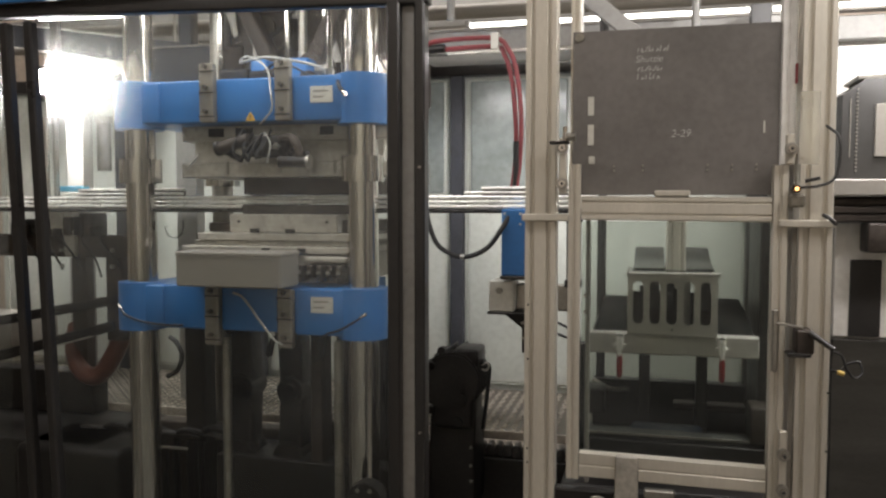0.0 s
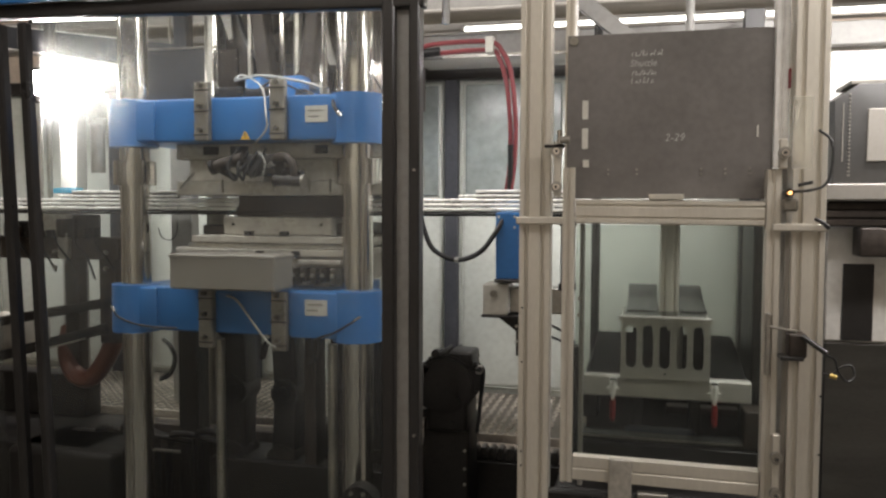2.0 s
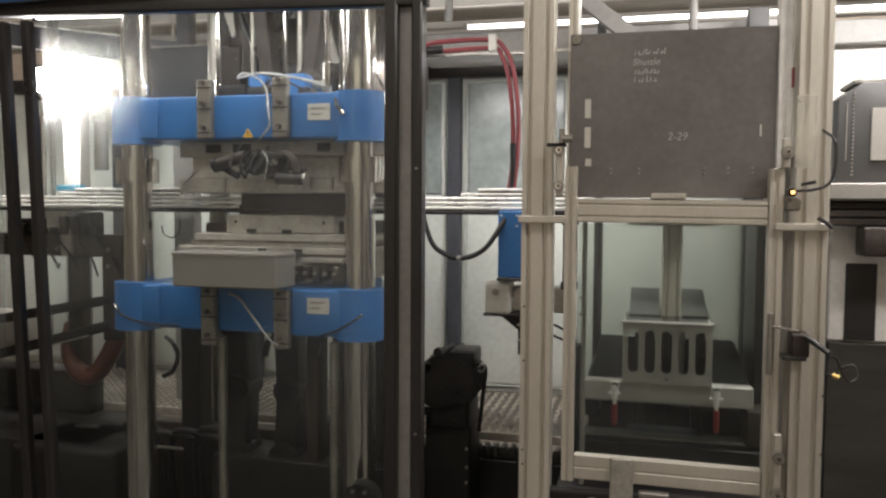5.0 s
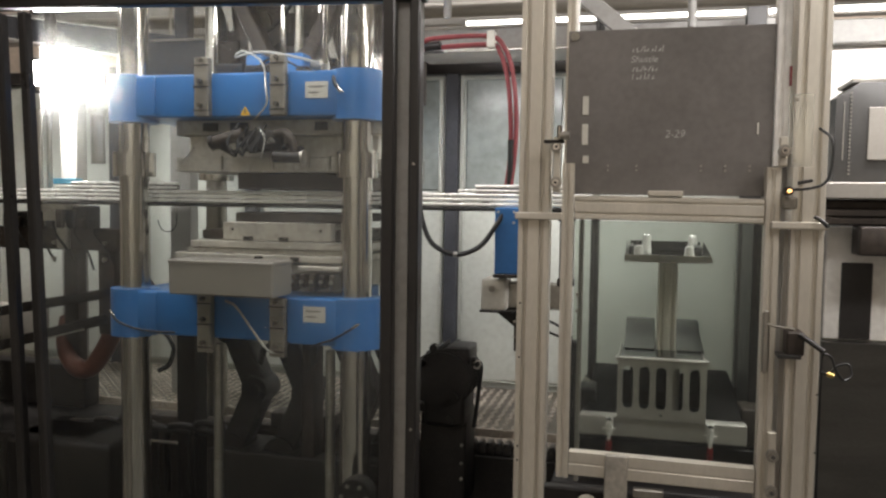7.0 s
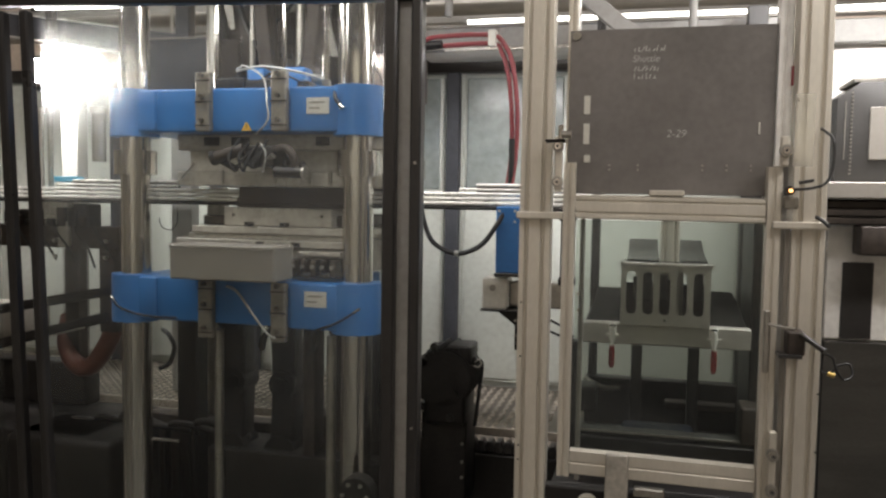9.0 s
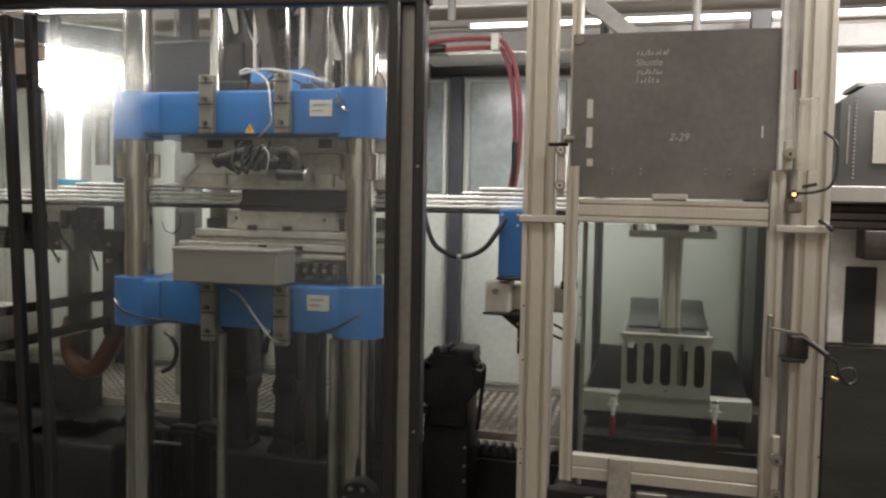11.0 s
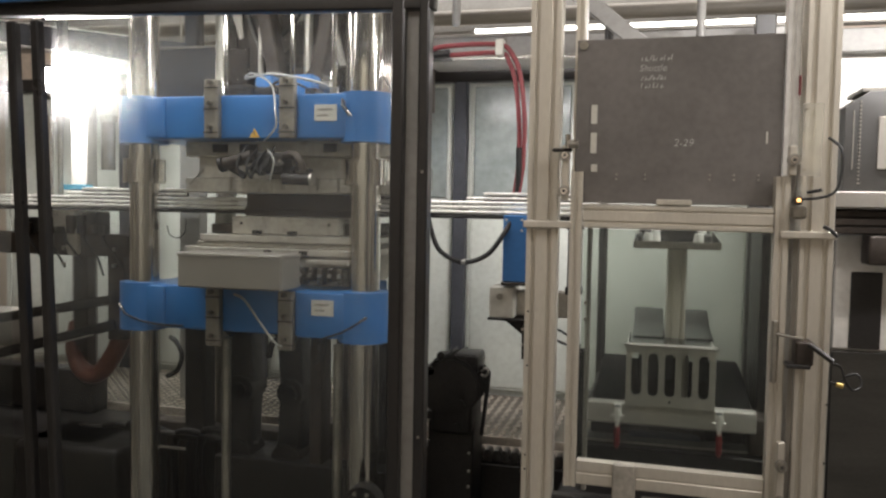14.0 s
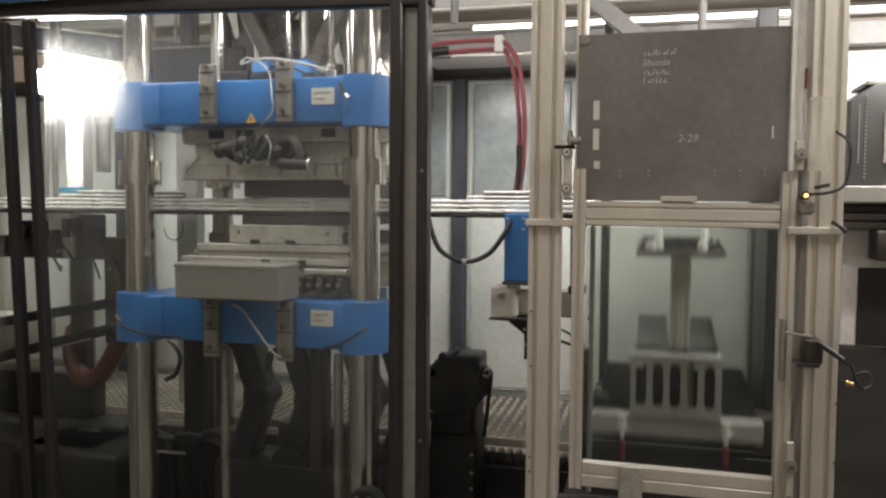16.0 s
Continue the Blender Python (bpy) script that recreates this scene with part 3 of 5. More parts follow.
for x, s in ((-1.3, -1), (-1.13, 1)):
    a = part("toggle_link", link_mesh(0.34, 0.06, 0.1), BROWN, UP, "grimy cast toggle link")
    a.matrix_basis = pose(x, 2.82, 2.02)
    UPLINKS.append((a, x, s))


def press_base():
    b = thing("toggle_bed", "oily dark press base with cross beams and bolted blocks", "machine base")
    part("bed", B(-2.0, -0.62, 2.35, 3.2, 0.0, 0.1, 0.01), DARK, b)
    part("pivot_block", B(-1.54, -0.76, 2.74, 2.99, 0.1, 0.46, 0.01), DARK, b)
    for x0, x1, y in ((-1.775, -1.685, 2.9), (-1.125, -1.075, 2.75)):
        part("upright", B(x0, x1, y, y + 0.1, 0.1, 1.0, 0.006), DARK if x0 < -1.2 else BROWN, b)
    part("cross_beam", B(-2.0, -0.62, 3.0, 3.08, 0.1, 0.5, 0.008), BROWN, b, "brown grimy cross beam")
    part("block", B(-1.36, -1.08, 2.95, 3.05, 0.5, 0.57, 0.008), BROWN, b)
    part("tie_bar", C((-1.7, 2.6, 0.52), (-1.58, 2.6, 0.52), 0.006, 10), STEEL, b)
    part("flange", C((-0.74, 2.3, 0.5), (-0.74, 2.36, 0.5), 0.06, 28), DARK, b, "round bolted flange")
    for k in range(6):
        a = k * math.pi / 3
        part("bolt", C((-0.74 + 0.042 * math.cos(a), 2.3, 0.5 + 0.042 * math.sin(a)), (-0.74 + 0.042 * math.cos(a), 2.292, 0.5 + 0.042 * math.sin(a)), 0.007, 6), STEEL, b)
    for k in range(6):
        x = -2.3 + 0.12 * k
        part("pipe", S([(x, 2.9, 0.2), (x + 0.03, 2.85, 0.45), (x + 0.1, 2.82, 0.5 + 0.02 * (k % 3)), (x + 0.3, 2.85, 0.48)], 0.014), DARK, b, "oily hydraulic pipe")
    part("tank", B(-2.35, -1.85, 2.55, 2.9, 0.1, 0.5, 0.03), DARK, b, "grimy dark tank")
    return b


press_base()


# ---- film rails along the machine ----
def rail(name, y, label):
    r = thing(name, label, "rail", group="film rails")
    for z, h, d, mat in ((1.498, 0.0065, 0.03, RAILS), (1.482, 0.0065, 0.02, RAILS), (1.4655, 0.0065, 0.026, RAILS), (1.449, 0.006, 0.03, DARK)):
        part("bar", C((-4.2, y, z), (-0.02, y, z), h, 14), mat, r)
    for k in range(14):
        x = -4.1 + 0.3 * k
        part("spacer", B(x, x + 0.03, y + 0.002, y + 0.014, 1.443, 1.502, 0), DARK, r)
    return r


rail("film_rail", 2.62, "polished steel film transport rail of stacked bars")
rail("film_rail", 3.16, "polished steel film transport rail of stacked bars")
for a, b in ((-2.08, -1.6), (-0.42, -0.09)):
    t = thing("rail_cover", "bright steel cover strip above the film rail", "cover strip", group="rail covers")
    part("strip", C((a, 2.645, 1.53), (b, 2.645, 1.53), 0.006, 12), RAILS, t)
    part("strip", C((a - 0.06, 2.635, 1.514), (b, 2.635, 1.514), 0.0055, 12), RAILS, t)
    part("web", B(a, b, 2.645, 2.655, 1.503, 1.524, 0), BROWN, t)
solid("film_web", B(-4.2, -0.1, 2.64, 3.14, 1.5035, 1.5045, 0), FILM, "taut translucent plastic film web on the rails", "film")


# ---- slotted aluminium frame and lift door of the stacking station ----
def alu_frame():
    f = thing("profile_frame", "slotted aluminium profile frame of the stacking station", "frame")
    part("post", profile(bmesh.new(), (-0.134, 2.09, 0), (-0.134, 2.09, 2.5), 0.088, 0.08, slot=0.009, deep=0.011), ALU, f)
    part("post", profile(bmesh.new(), (0.558, 2.09, 0), (0.558, 2.09, 2.5), 0.082, 0.08, slot=0.01, deep=0.011), ALU, f)
    part("guide_profile", profile(bmesh.new(), (0.492, 2.1, 1.578), (0.492, 2.1, 2.5), 0.036, 0.04, slots=1), SILVER, f, "bright guide profile")
    part("guide_profile", profile(bmesh.new(), (-0.05, 2.15, 1.4), (-0.05, 2.15, 2.5), 0.03, 0.04, slots=1), ALU, f, "bright guide profile")
    part("rear_post", profile(bmesh.new(), (-0.024, 3.04, 0), (-0.024, 3.04, 2.2), 0.036, 0.04, slots=1), CASE, f, "dark rear post")
    part("rear_post", B(0.5, 0.57, 3.0, 3.06, 0, 2.2, 0.004), CASE, f, "dark rear post")
    # Strips added to hide the lit wall and keep this gap dark.
    part("gap_filler", B(0.494, 0.52, 2.13, 2.2, 0.4, 1.62, 0.003), GREYP, f, "added grey strip shading the gap")
    part("gap_filler", B(0.506, 0.518, 2.062, 2.066, 0.5, 1.42, 0), GREYBOX, f, "added grey backing strip in the gap")
    part("red_marker", B(0.506, 0.512, 2.07, 2.078, 1.78, 1.83, 0.001), REDHOSE, f, "faded red marker strip")
    # tie strips round both posts
    part("tie_strip", B(-0.182, -0.055, 2.03, 2.046, 1.43, 1.45, 0.003), ALU, f, "flat aluminium strip")
    part("tie_strip", B(0.47, 0.602, 2.03, 2.046, 1.418, 1.437, 0.003), ALU, f, "flat aluminium strip")
    for z in (0.56, 0.6, 0.85, 1.0):
        part("screw", C((0.597, 2.049, z), (0.597, 2.047, z), 0.003, 8), INK, f)
        part("screw", C((-0.165, 2.049, z + 0.2), (-0.165, 2.047, z + 0.2), 0.003, 8), INK, f)
    # cylinder and hoses between post and door
    k = part("air_cylinder", C((-0.065, 2.3, 1.25), (-0.065, 2.3, 1.42), 0.022, 18), STEEL, f, "small steel air cylinder")
    part("end_cap", B(-0.09, -0.04, 2.275, 2.325, 1.225, 1.25, 0.004), BLACK, k)
    part("end_cap", B(-0.09, -0.04, 2.275, 2.325, 1.42, 1.44, 0.004), BLACK, k)
    part("air_hose", S([(-0.12, 2.3, 1.12), (-0.08, 2.3, 1.1), (-0.055, 2.3, 1.075), (-0.04, 2.3, 1.07)], 0.004), CABLE, f)
    part("air_hose", S([(-0.12, 2.3, 1.085), (-0.08, 2.3, 1.07), (-0.04, 2.3, 1.06)], 0.004), CABLE, f)
    for z in (1.15, 1.2, 1.62, 1.72):
        part("stud", C((-0.03, 2.32, z), (-0.03, 2.31, z), 0.006, 10), CHROME, f)
    part("inner_rail", B(-0.03, -0.016, 2.32, 2.34, 0.62, 1.45, 0.003), GREYBOX, f, "grey inner rail")
    return f


def lift_door():
    d = thing("lift_door", "lift door of aluminium profiles with smoked upper panel", "door")
    part("stile", profile(bmesh.new(), (-0.042, 2.06, 0.725), (-0.042, 2.06, 1.583), 0.036, 0.03, slots=1), ALU, d)
    part("stile", profile(bmesh.new(), (0.474, 2.06, 0.7), (0.474, 2.06, 1.574), 0.038, 0.03, slots=1), ALU, d)
    part("rail", profile(bmesh.new(), (-0.023, 2.062, 1.466), (0.455, 2.062, 1.462), 0.064, 0.03, side=(0, 0, 1), slots=2, slot=0.004), ALU, d)
    part("rail", profile(bmesh.new(), (-0.023, 2.062, 0.766), (0.455, 2.062, 0.762), 0.068, 0.03, side=(0, 0, 1), slots=1, slot=0.003, deep=0.002), ALU, d)
    part("pane", B(-0.023, 0.455, 2.068, 2.072, 0.8, 1.43, 0), PANE, d, "clear polycarbonate pane tinted to dim what lies behind").visible_shadow = False
    s = part("smoked_panel", B(-0.052, 0.474, 2.088, 2.096, 1.5, 1.94, 0.001), SMOKED, d, "dark smoked acrylic panel with faded chalk writing")
    # faded chalk writing
    text_lines(s)
    part("handle", B(0.166, 0.256, 2.045, 2.075, 1.496, 1.512, 0.003), ALU, d, "small grip plate")
    # corner screws of the panel
    for x, z in ((-0.035, 1.925),):
        part("screw", C((x, 2.088, z), (x, 2.082, z), 0.012, 18), STRAP, d)
    # tool reflections painted as pale bars, and pin heads in the panel
    for x, z0, z1 in ((-0.003, 1.715, 1.765), (-0.003, 1.635, 1.69), (0.0, 1.585, 1.605), (0.437, 1.66, 1.69)):
        part("reflection_bar", B(x - (0.008 if x < 0.4 else 0.002), x + (0.008 if x < 0.4 else 0.002), 2.0855, 2.0885, z0, z1, 0), WHITE, s, "pale bar painting a tool reflection")
    for x in (0.06, 0.135, 0.3, 0.36, 0.42):
        for z in (1.566, 1.578):
            part("pin", C((x, 2.088, z), (x, 2.085, z), 0.0028, 8), STEEL, s)
    part("middle_plate", B(0.074, 0.135, 2.03, 2.046, 0.55, 0.803, 0.004), TOOL, d, "bare aluminium lift plate at the bottom rail")
    return d


def text_lines(parent):
    for body, x, z, size in (("Shuttle", 0.112, 1.852, 0.025), ("2-29", 0.205, 1.653, 0.028)):
        cu = bpy.data.curves.new("writing", "FONT")
        cu.body, cu.size, cu.extrude, cu.shear = body, size, 0.0002, 0.2
        ob = new("writing_source", cu)
        dg = bpy.context.evaluated_depsgraph_get()
        me = bpy.data.meshes.new_from_object(ob.evaluated_get(dg))
        bpy.data.objects.remove(ob)
        me.materials.clear()
        me.materials.append(CHALK)
        w = new("writing", me)
        w.parent = parent
        w.matrix_basis = pose(x, 2.0872, z, 90, 0, 0)
    rnd = random.Random(4)
    for z, n, wide in ((1.879, 9, 0.085), (1.828, 7, 0.07), (1.807, 6, 0.06)):
        for k in range(n):
            x, h = 0.118 + wide * k / n, 0.007 + 0.01 * rnd.random()
            lean = 15 + 30 * (rnd.random() - 0.3)
            stroke_bar = part("chalk_bar", B(-0.0011, 0.0011, -0.0006, 0.0006, 0, h, 0, m=pose(x, 2.0872, z, 0, lean, 0)), CHALK, parent)
            if k % 2:
                part("tick", B(0, wide / n * 0.8, -0.0006, 0.0006, -0.001, 0.001, 0, m=pose(x, 2.0872, z + 0.004 * rnd.random(), 0, -20 * rnd.random(), 0)), CHALK, stroke_bar)



alu_frame()
lift_door()


# hardware on the frame
def roller_block(x, z0, z1, screws):
    r = thing("roller_block", "steel roller block with socket screws", "roller block", group="roller blocks")
    part("plate", B(x - 0.01, x + 0.01, 2.026, 2.044, z0, z1, 0.003), ALU, r)
    for z in screws:
        part("roller", C((x, 2.022, z), (x, 2.006, z), 0.015, 24), STEEL, r, "steel roller")
        part("screw", C((x, 2.006, z), (x, 2.0, z), 0.008, 16), CHROME, r)
        part("socket", C((x, 2.0, z), (x, 1.9995, z), 0.004, 6), INK, r)
    return r


roller_block(-0.071, 1.505, 1.652, (1.53, 1.624))
roller_block(0.492, 1.575, 1.65, (1.613,))
roller_block(0.491, 0.71, 0.9, (0.75, 0.843))
k = thing("clamp_bracket", "dark steel clamp bracket with bright screws", "bracket")
part("block", B(-0.104, -0.052, 2.0, 2.03, 1.634, 1.642, 0.002), DARK, k)
part("cylinder", C((-0.062, 2.0, 1.653), (-0.036, 2.0, 1.653), 0.011, 20), STEEL, k)
part("knob", C((-0.063, 2.0, 1.642), (-0.063, 2.0, 1.678), 0.007, 14), CHROME, k)


def sensor_and_cables():
    s = thing("sensor", "small sensor with amber light on the frame", "sensor")
    part("body", B(0.492, 0.528, 2.02, 2.046, 1.468, 1.5, 0.005), STRAP, s)
    part("amber_light", C((0.506, 2.012, 1.514), (0.506, 2.004, 1.514), 0.0048, 14), AMBER, s, "glowing amber light")
    part("holder", C((0.506, 2.046, 1.514), (0.506, 2.013, 1.514), 0.011, 14), DARK, s)
    part("plug", C((0.525, 2.015, 1.533), (0.558, 2.01, 1.54), 0.0042, 12), CABLE, s)
    part("cable", S([(0.515, 2.01, 1.517), (0.55, 2.0, 1.52), (0.585, 2.0, 1.535), (0.6, 2.01, 1.58), (0.6, 2.02, 1.64), (0.575, 2.04, 1.67)], 0.0035), CABLE, s, "black sensor cable")
    part("cable", S([(0.57, 2.03, 1.45), (0.585, 2.02, 1.44), (0.6, 2.02, 1.425)], 0.005), CABLE, s, "black cable end")
    b = thing("latch_arm", "dark latch arm with rods and a cable loop on the frame", "latch")
    part("bar", B(0.46, 0.474, 2.03, 2.043, 1.05, 1.21, 0.003), STEEL, b)
    part("rod", C((0.465, 2.035, 1.176), (0.53, 2.01, 1.168), 0.004, 10), STEEL, b)
    part("block", B(0.51, 0.552, 1.99, 2.05, 1.105, 1.165, 0.004), BROWN, b, "brown steel block")
    part("arm", B(0.49, 0.545, 1.985, 2.04, 1.098, 1.108, 0.002), BLACK, b)
    part("rod", C((0.54, 1.99, 1.16), (0.59, 1.96, 1.125), 0.007, 12), BLACK, b)
    part("cable", S([(0.59, 1.965, 1.12), (0.61, 1.97, 1.11), (0.62, 1.97, 1.08), (0.64, 1.98, 1.055), (0.66, 1.99, 1.065), (0.655, 2.0, 1.09), (0.63, 2.0, 1.085), (0.61, 2.0, 1.065), (0.595, 2.02, 1.065)], 0.003), CABLE, b, "black cable loop")
    part("fitting", C((0.605, 1.99, 1.066), (0.62, 1.985, 1.062), 0.006, 12), BRASS, b, "brass plug")


sensor_and_cables()
# Hazy plate added to stand in for a pale reflection.
cp = thing("haze_plate", "small hazy plate standing in for a pale reflection on the post", "plate")
part("sheet", B(0.512, 0.56, 2.036, 2.04, 1.575, 1.755, 0.001), HAZY, cp).visible_shadow = False
for z in (1.59, 1.74):
    part("screw", C((0.52, 2.036, z), (0.52, 2.033, z), 0.004, 10), STEEL, cp)


def cable_chain():
    c = thing("cable_chain", "black plastic cable chain lying along the deck edge", "cable chain")
    for k in range(16):
        x = -0.62 + 0.036 * k
        link = part("chain_link", outline(bmesh.new(), [(x, 0.45), (x + 0.03, 0.45), (x + 0.034, 0.475), (x + 0.024, 0.5), (x + 0.006, 0.5), (x - 0.004, 0.475)], "y", 3.02, 3.08, 0.002), BLACK, c)
        part("pin", C((x + 0.015, 3.02, 0.475), (x + 0.015, 3.014, 0.475), 0.005, 8), BROWN, link)
    part("tray", B(-0.68, 0.0, 3.0, 3.1, 0.1, 0.449, 0.004), DARK, c)


cable_chain()


# ---- stacking station ----
def slotted_front(bm):
    # front sheet with five long round-ended slots
    x0, x1, z0, z1, y = 0.093, 0.356, 1.077, 1.263, 2.38
    n, w = 5, 0.031
    lo, hi = 1.124, 1.242
    pitch = 0.0495
    first = 0.1245
    xs = [x0] + [first + pitch * (i + 0.5) for i in range(n - 1)] + [x1]

    def face(pts):
        bm.faces.new([bm.verts.new((a, y, b)) for a, b in pts])
    face([(x0, z0), (x1, z0), (x1, lo - 0.016), (x0, lo - 0.016)])
    face([(x0, hi + 0.01), (x1, hi + 0.01), (x1, z1), (x0, z1)])
    for i in range(n):
        a, b, c = xs[i], xs[i + 1], first + pitch * i
        r = w / 2
        bottom, top = lo - 0.016, hi + 0.01
        arc_lo = [(c + r * math.cos(math.pi + math.pi * k / 8), lo + r * math.sin(math.pi + math.pi * k / 8) * 0.95) for k in range(9)]
        arc_hi = [(c + r * math.cos(math.pi * k / 8), hi - r + r * math.sin(math.pi * k / 8) * 0.95) for k in range(9)]
        left = [(a, bottom)] + [(c, bottom)] + arc_lo[:5][::-1] + arc_hi[4:][::-1] + [(c, top), (a, top)]
        right = [(b, bottom), (b, top), (c, top)] + arc_hi[:5][::-1] + arc_lo[4:][::-1] + [(c, bottom)]
        face(left)
        face(right[::-1])
    bmesh.ops.remove_doubles(bm, verts=bm.verts, dist=0.0002)
    bmesh.ops.recalc_face_normals(bm, faces=bm.faces)
    g = bmesh.ops.extrude_face_region(bm, geom=list(bm.faces))
    bmesh.ops.translate(bm, verts=[v for v in g["geom"] if isinstance(v, bmesh.types.BMVert)], vec=(0, 0.006, 0))
    bmesh.ops.recalc_face_normals(bm, faces=bm.faces)
    return bm


def clamp(parent, x):
    z = 1.06
    c = part("toggle_clamp", B(x - 0.012, x + 0.012, 2.366, 2.386, z - 0.02, z + 0.02, 0.003), RAILS, parent, "chromed toggle clamp with red handle")
    part("arm", B(x - 0.005, x + 0.005, 2.345, 2.367, z - 0.06, z + 0.014, 0.002), RAILS, c)
    part("cross_pin", C((x - 0.02, 2.36, z - 0.014), (x + 0.02, 2.36, z - 0.014), 0.0042, 10), RAILS, c)
    for q in (-1, 1):
        part("cheek", B(x + 0.007 * q - 0.002, x + 0.007 * q + 0.002, 2.35, 2.367, z - 0.03, z + 0.006, 0.001), RAILS, c)
        part("bolt", C((x + 0.007 * q, 2.366, z + 0.014), (x + 0.007 * q, 2.358, z + 0.014), 0.004, 10), CHROME, c)
    part("bolt", C((x, 2.362, z + 0.014), (x, 2.35, z + 0.014), 0.006, 12), DARK, c)
    bm = bmesh.new()
    cyl(bm, (x, 2.352, z - 0.04), (x, 2.352, z - 0.06), 0.0065, 14, 0.0095)
    cyl(bm, (x, 2.352, z - 0.06), (x, 2.352, z - 0.105), 0.0095, 14, 0.009)
    cyl(bm, (x, 2.352, z - 0.105), (x, 2.352, z - 0.115), 0.009, 14, 0.004)
    part("grip", bm, RED, c, "red plastic grip")


def stacker():
    s = thing("stacking_carriage", "lifting carriage with slotted aluminium box and black table", "carriage")
    part("front_beam", B(-0.022, 0.478, 2.395, 2.44, 1.012, 1.077, 0.004), BOXALU, s, "bare aluminium front beam")
    part("side_beam", B(-0.022, 0.02, 2.44, 2.9, 1.012, 1.07, 0.004), DARK, s)
    part("side_beam", B(0.436, 0.478, 2.44, 2.9, 1.012, 1.07, 0.004), DARK, s)
    part("table", B(-0.015, 0.472, 2.44, 2.96, 1.05, 1.073, 0.003), MAT, s, "black rubber-faced table")
    for a, b in ((-0.005, 0.088), (0.362, 0.47)):
        bm = outline(bmesh.new(), [(2.46, 1.074), (2.97, 1.074), (2.97, 1.128), (2.88, 1.134), (2.72, 1.122), (2.5, 1.088)], "x", a, b, 0.006)
        part("pad", bm, MAT, s, "black sloping rubber pad")
    part("front_sheet", slotted_front(bmesh.new()), BOXALU, s, "aluminium front sheet with five long slots")
    part("side_sheet", B(0.093, 0.098, 2.386, 2.7, 1.077, 1.26, 0.001), BOXALU, s)
    part("side_sheet", B(0.351, 0.356, 2.386, 2.7, 1.077, 1.26, 0.001), BOXALU, s)
    part("top_flange", B(0.09, 0.359, 2.374, 2.4, 1.258, 1.268, 0.002), BOXALU, s)
    part("top_plate", B(0.1, 0.35, 2.4, 2.64, 1.25, 1.261, 0.002), GLOSSBLACK, s, "dark top plate")
    # Brown plate added as shade inside the slots.
    part("inner_plate", B(0.1, 0.35, 2.56, 2.565, 1.08, 1.19, 0), BROWN, s, "brown plate added to darken the slots")
    for x, w, z in ((0.128, 0.018, 1.215), (0.158, 0.03, 1.238), (0.208, 0.026, 1.224), (0.312, 0.03, 1.232)):
        part("inner_bracket", B(x, x + w, 2.5, 2.506, 1.14, z, 0.002), CASE, s, "dark inner bracket")
    part("inner_rod", C((0.267, 2.47, 1.09), (0.267, 2.47, 1.235), 0.014, 16), BOXALU, s, "pale inner rod")
    for a, b in ((0.106, 0.207), (0.273, 0.36)):
        bm = outline(bmesh.new(), [(2.56, 1.25), (2.95, 1.25), (2.95, 1.306), (2.935, 1.317), (2.88, 1.317), (2.8, 1.292), (2.7, 1.276), (2.56, 1.266)], "x", a, b, 0.005)
        part("stop_shell", bm, GLOSSBLACK, s, "gloss black sloping stop shell")
    part("inner_web", B(0.2, 0.28, 2.64, 2.7, 1.08, 1.27, 0.004), DARK, s)
    part("hole", C((0.225, 2.3805, 1.094), (0.225, 2.3785, 1.094), 0.004, 10), INK, s)
    for x in (0.092, 0.358):
        part("ear", C((x, 2.374, 1.262), (x, 2.4, 1.262), 0.007, 10), BOXALU, s)
    part("mast", profile(bmesh.new(), (0.24, 2.6, 1.2), (0.24, 2.6, 1.565), 0.062, 0.05, slots=2, slot=0.007), ALU, s, "slotted aluminium mast")
    t = part("tray", B(0.105, 0.361, 2.42, 2.8, 1.565, 1.574, 0.002), POLISHED, s, "shallow polished metal tray on the mast")
    part("front_lip", B(0.103, 0.363, 2.414, 2.42, 1.56, 1.583, 0.001), STEEL, t, "bright front lip")
    part("back_lip", B(0.115, 0.351, 2.794, 2.8, 1.574, 1.61, 0.001), DARK, t, "dark raised back lip")
    for q in (0.104, 0.36):
        part("side_lip", outline(bmesh.new(), [(2.42, 1.574), (2.794, 1.574), (2.794, 1.608), (2.74, 1.608), (2.42, 1.58)], "x", q, q + 0.003), CASE, t)
    # A passing reflection is put into the knobs as pale steel.
    for x in (0.146, 0.3):
        bm = C((x, 2.5, 1.574), (x, 2.5, 1.604), 0.017, 20, 0.014)
        cyl(bm, (x, 2.5, 1.604), (x, 2.5, 1.608), 0.014, 20, 0.01)
        part("centring_knob", bm, RAILS, t, "turned centring knob, pale to stand in for a reflection")
        bm = C((x + 0.024, 2.76, 1.574), (x + 0.024, 2.76, 1.628), 0.018, 20, 0.014)
        cyl(bm, (x + 0.024, 2.76, 1.628), (x + 0.024, 2.76, 1.634), 0.014, 20, 0.01)
        part("centring_knob", bm, RAILS, t, "turned centring knob, pale to stand in for a reflection")
        part("end_block", B(x - 0.035 if x < 0.2 else x + 0.02, x - 0.018 if x < 0.2 else x + 0.05, 2.62, 2.78, 1.574, 1.6, 0.006), CASE, t, "dark end block")
    for x in (0.222, 0.234):
        part("pin_head", C((x, 2.45, 1.574), (x, 2.45, 1.58), 0.003, 10), RAILS, t)
    for x in (0.072, 0.369):
        clamp(s, x)
    for x in (0.145, 0.336):
        part("guide_rod", B(x - 0.019, x + 0.019, 2.73, 2.77, 0.45, 1.05, 0.006), BLACK, s, "black guide bar")
    return s


STACK = stacker()


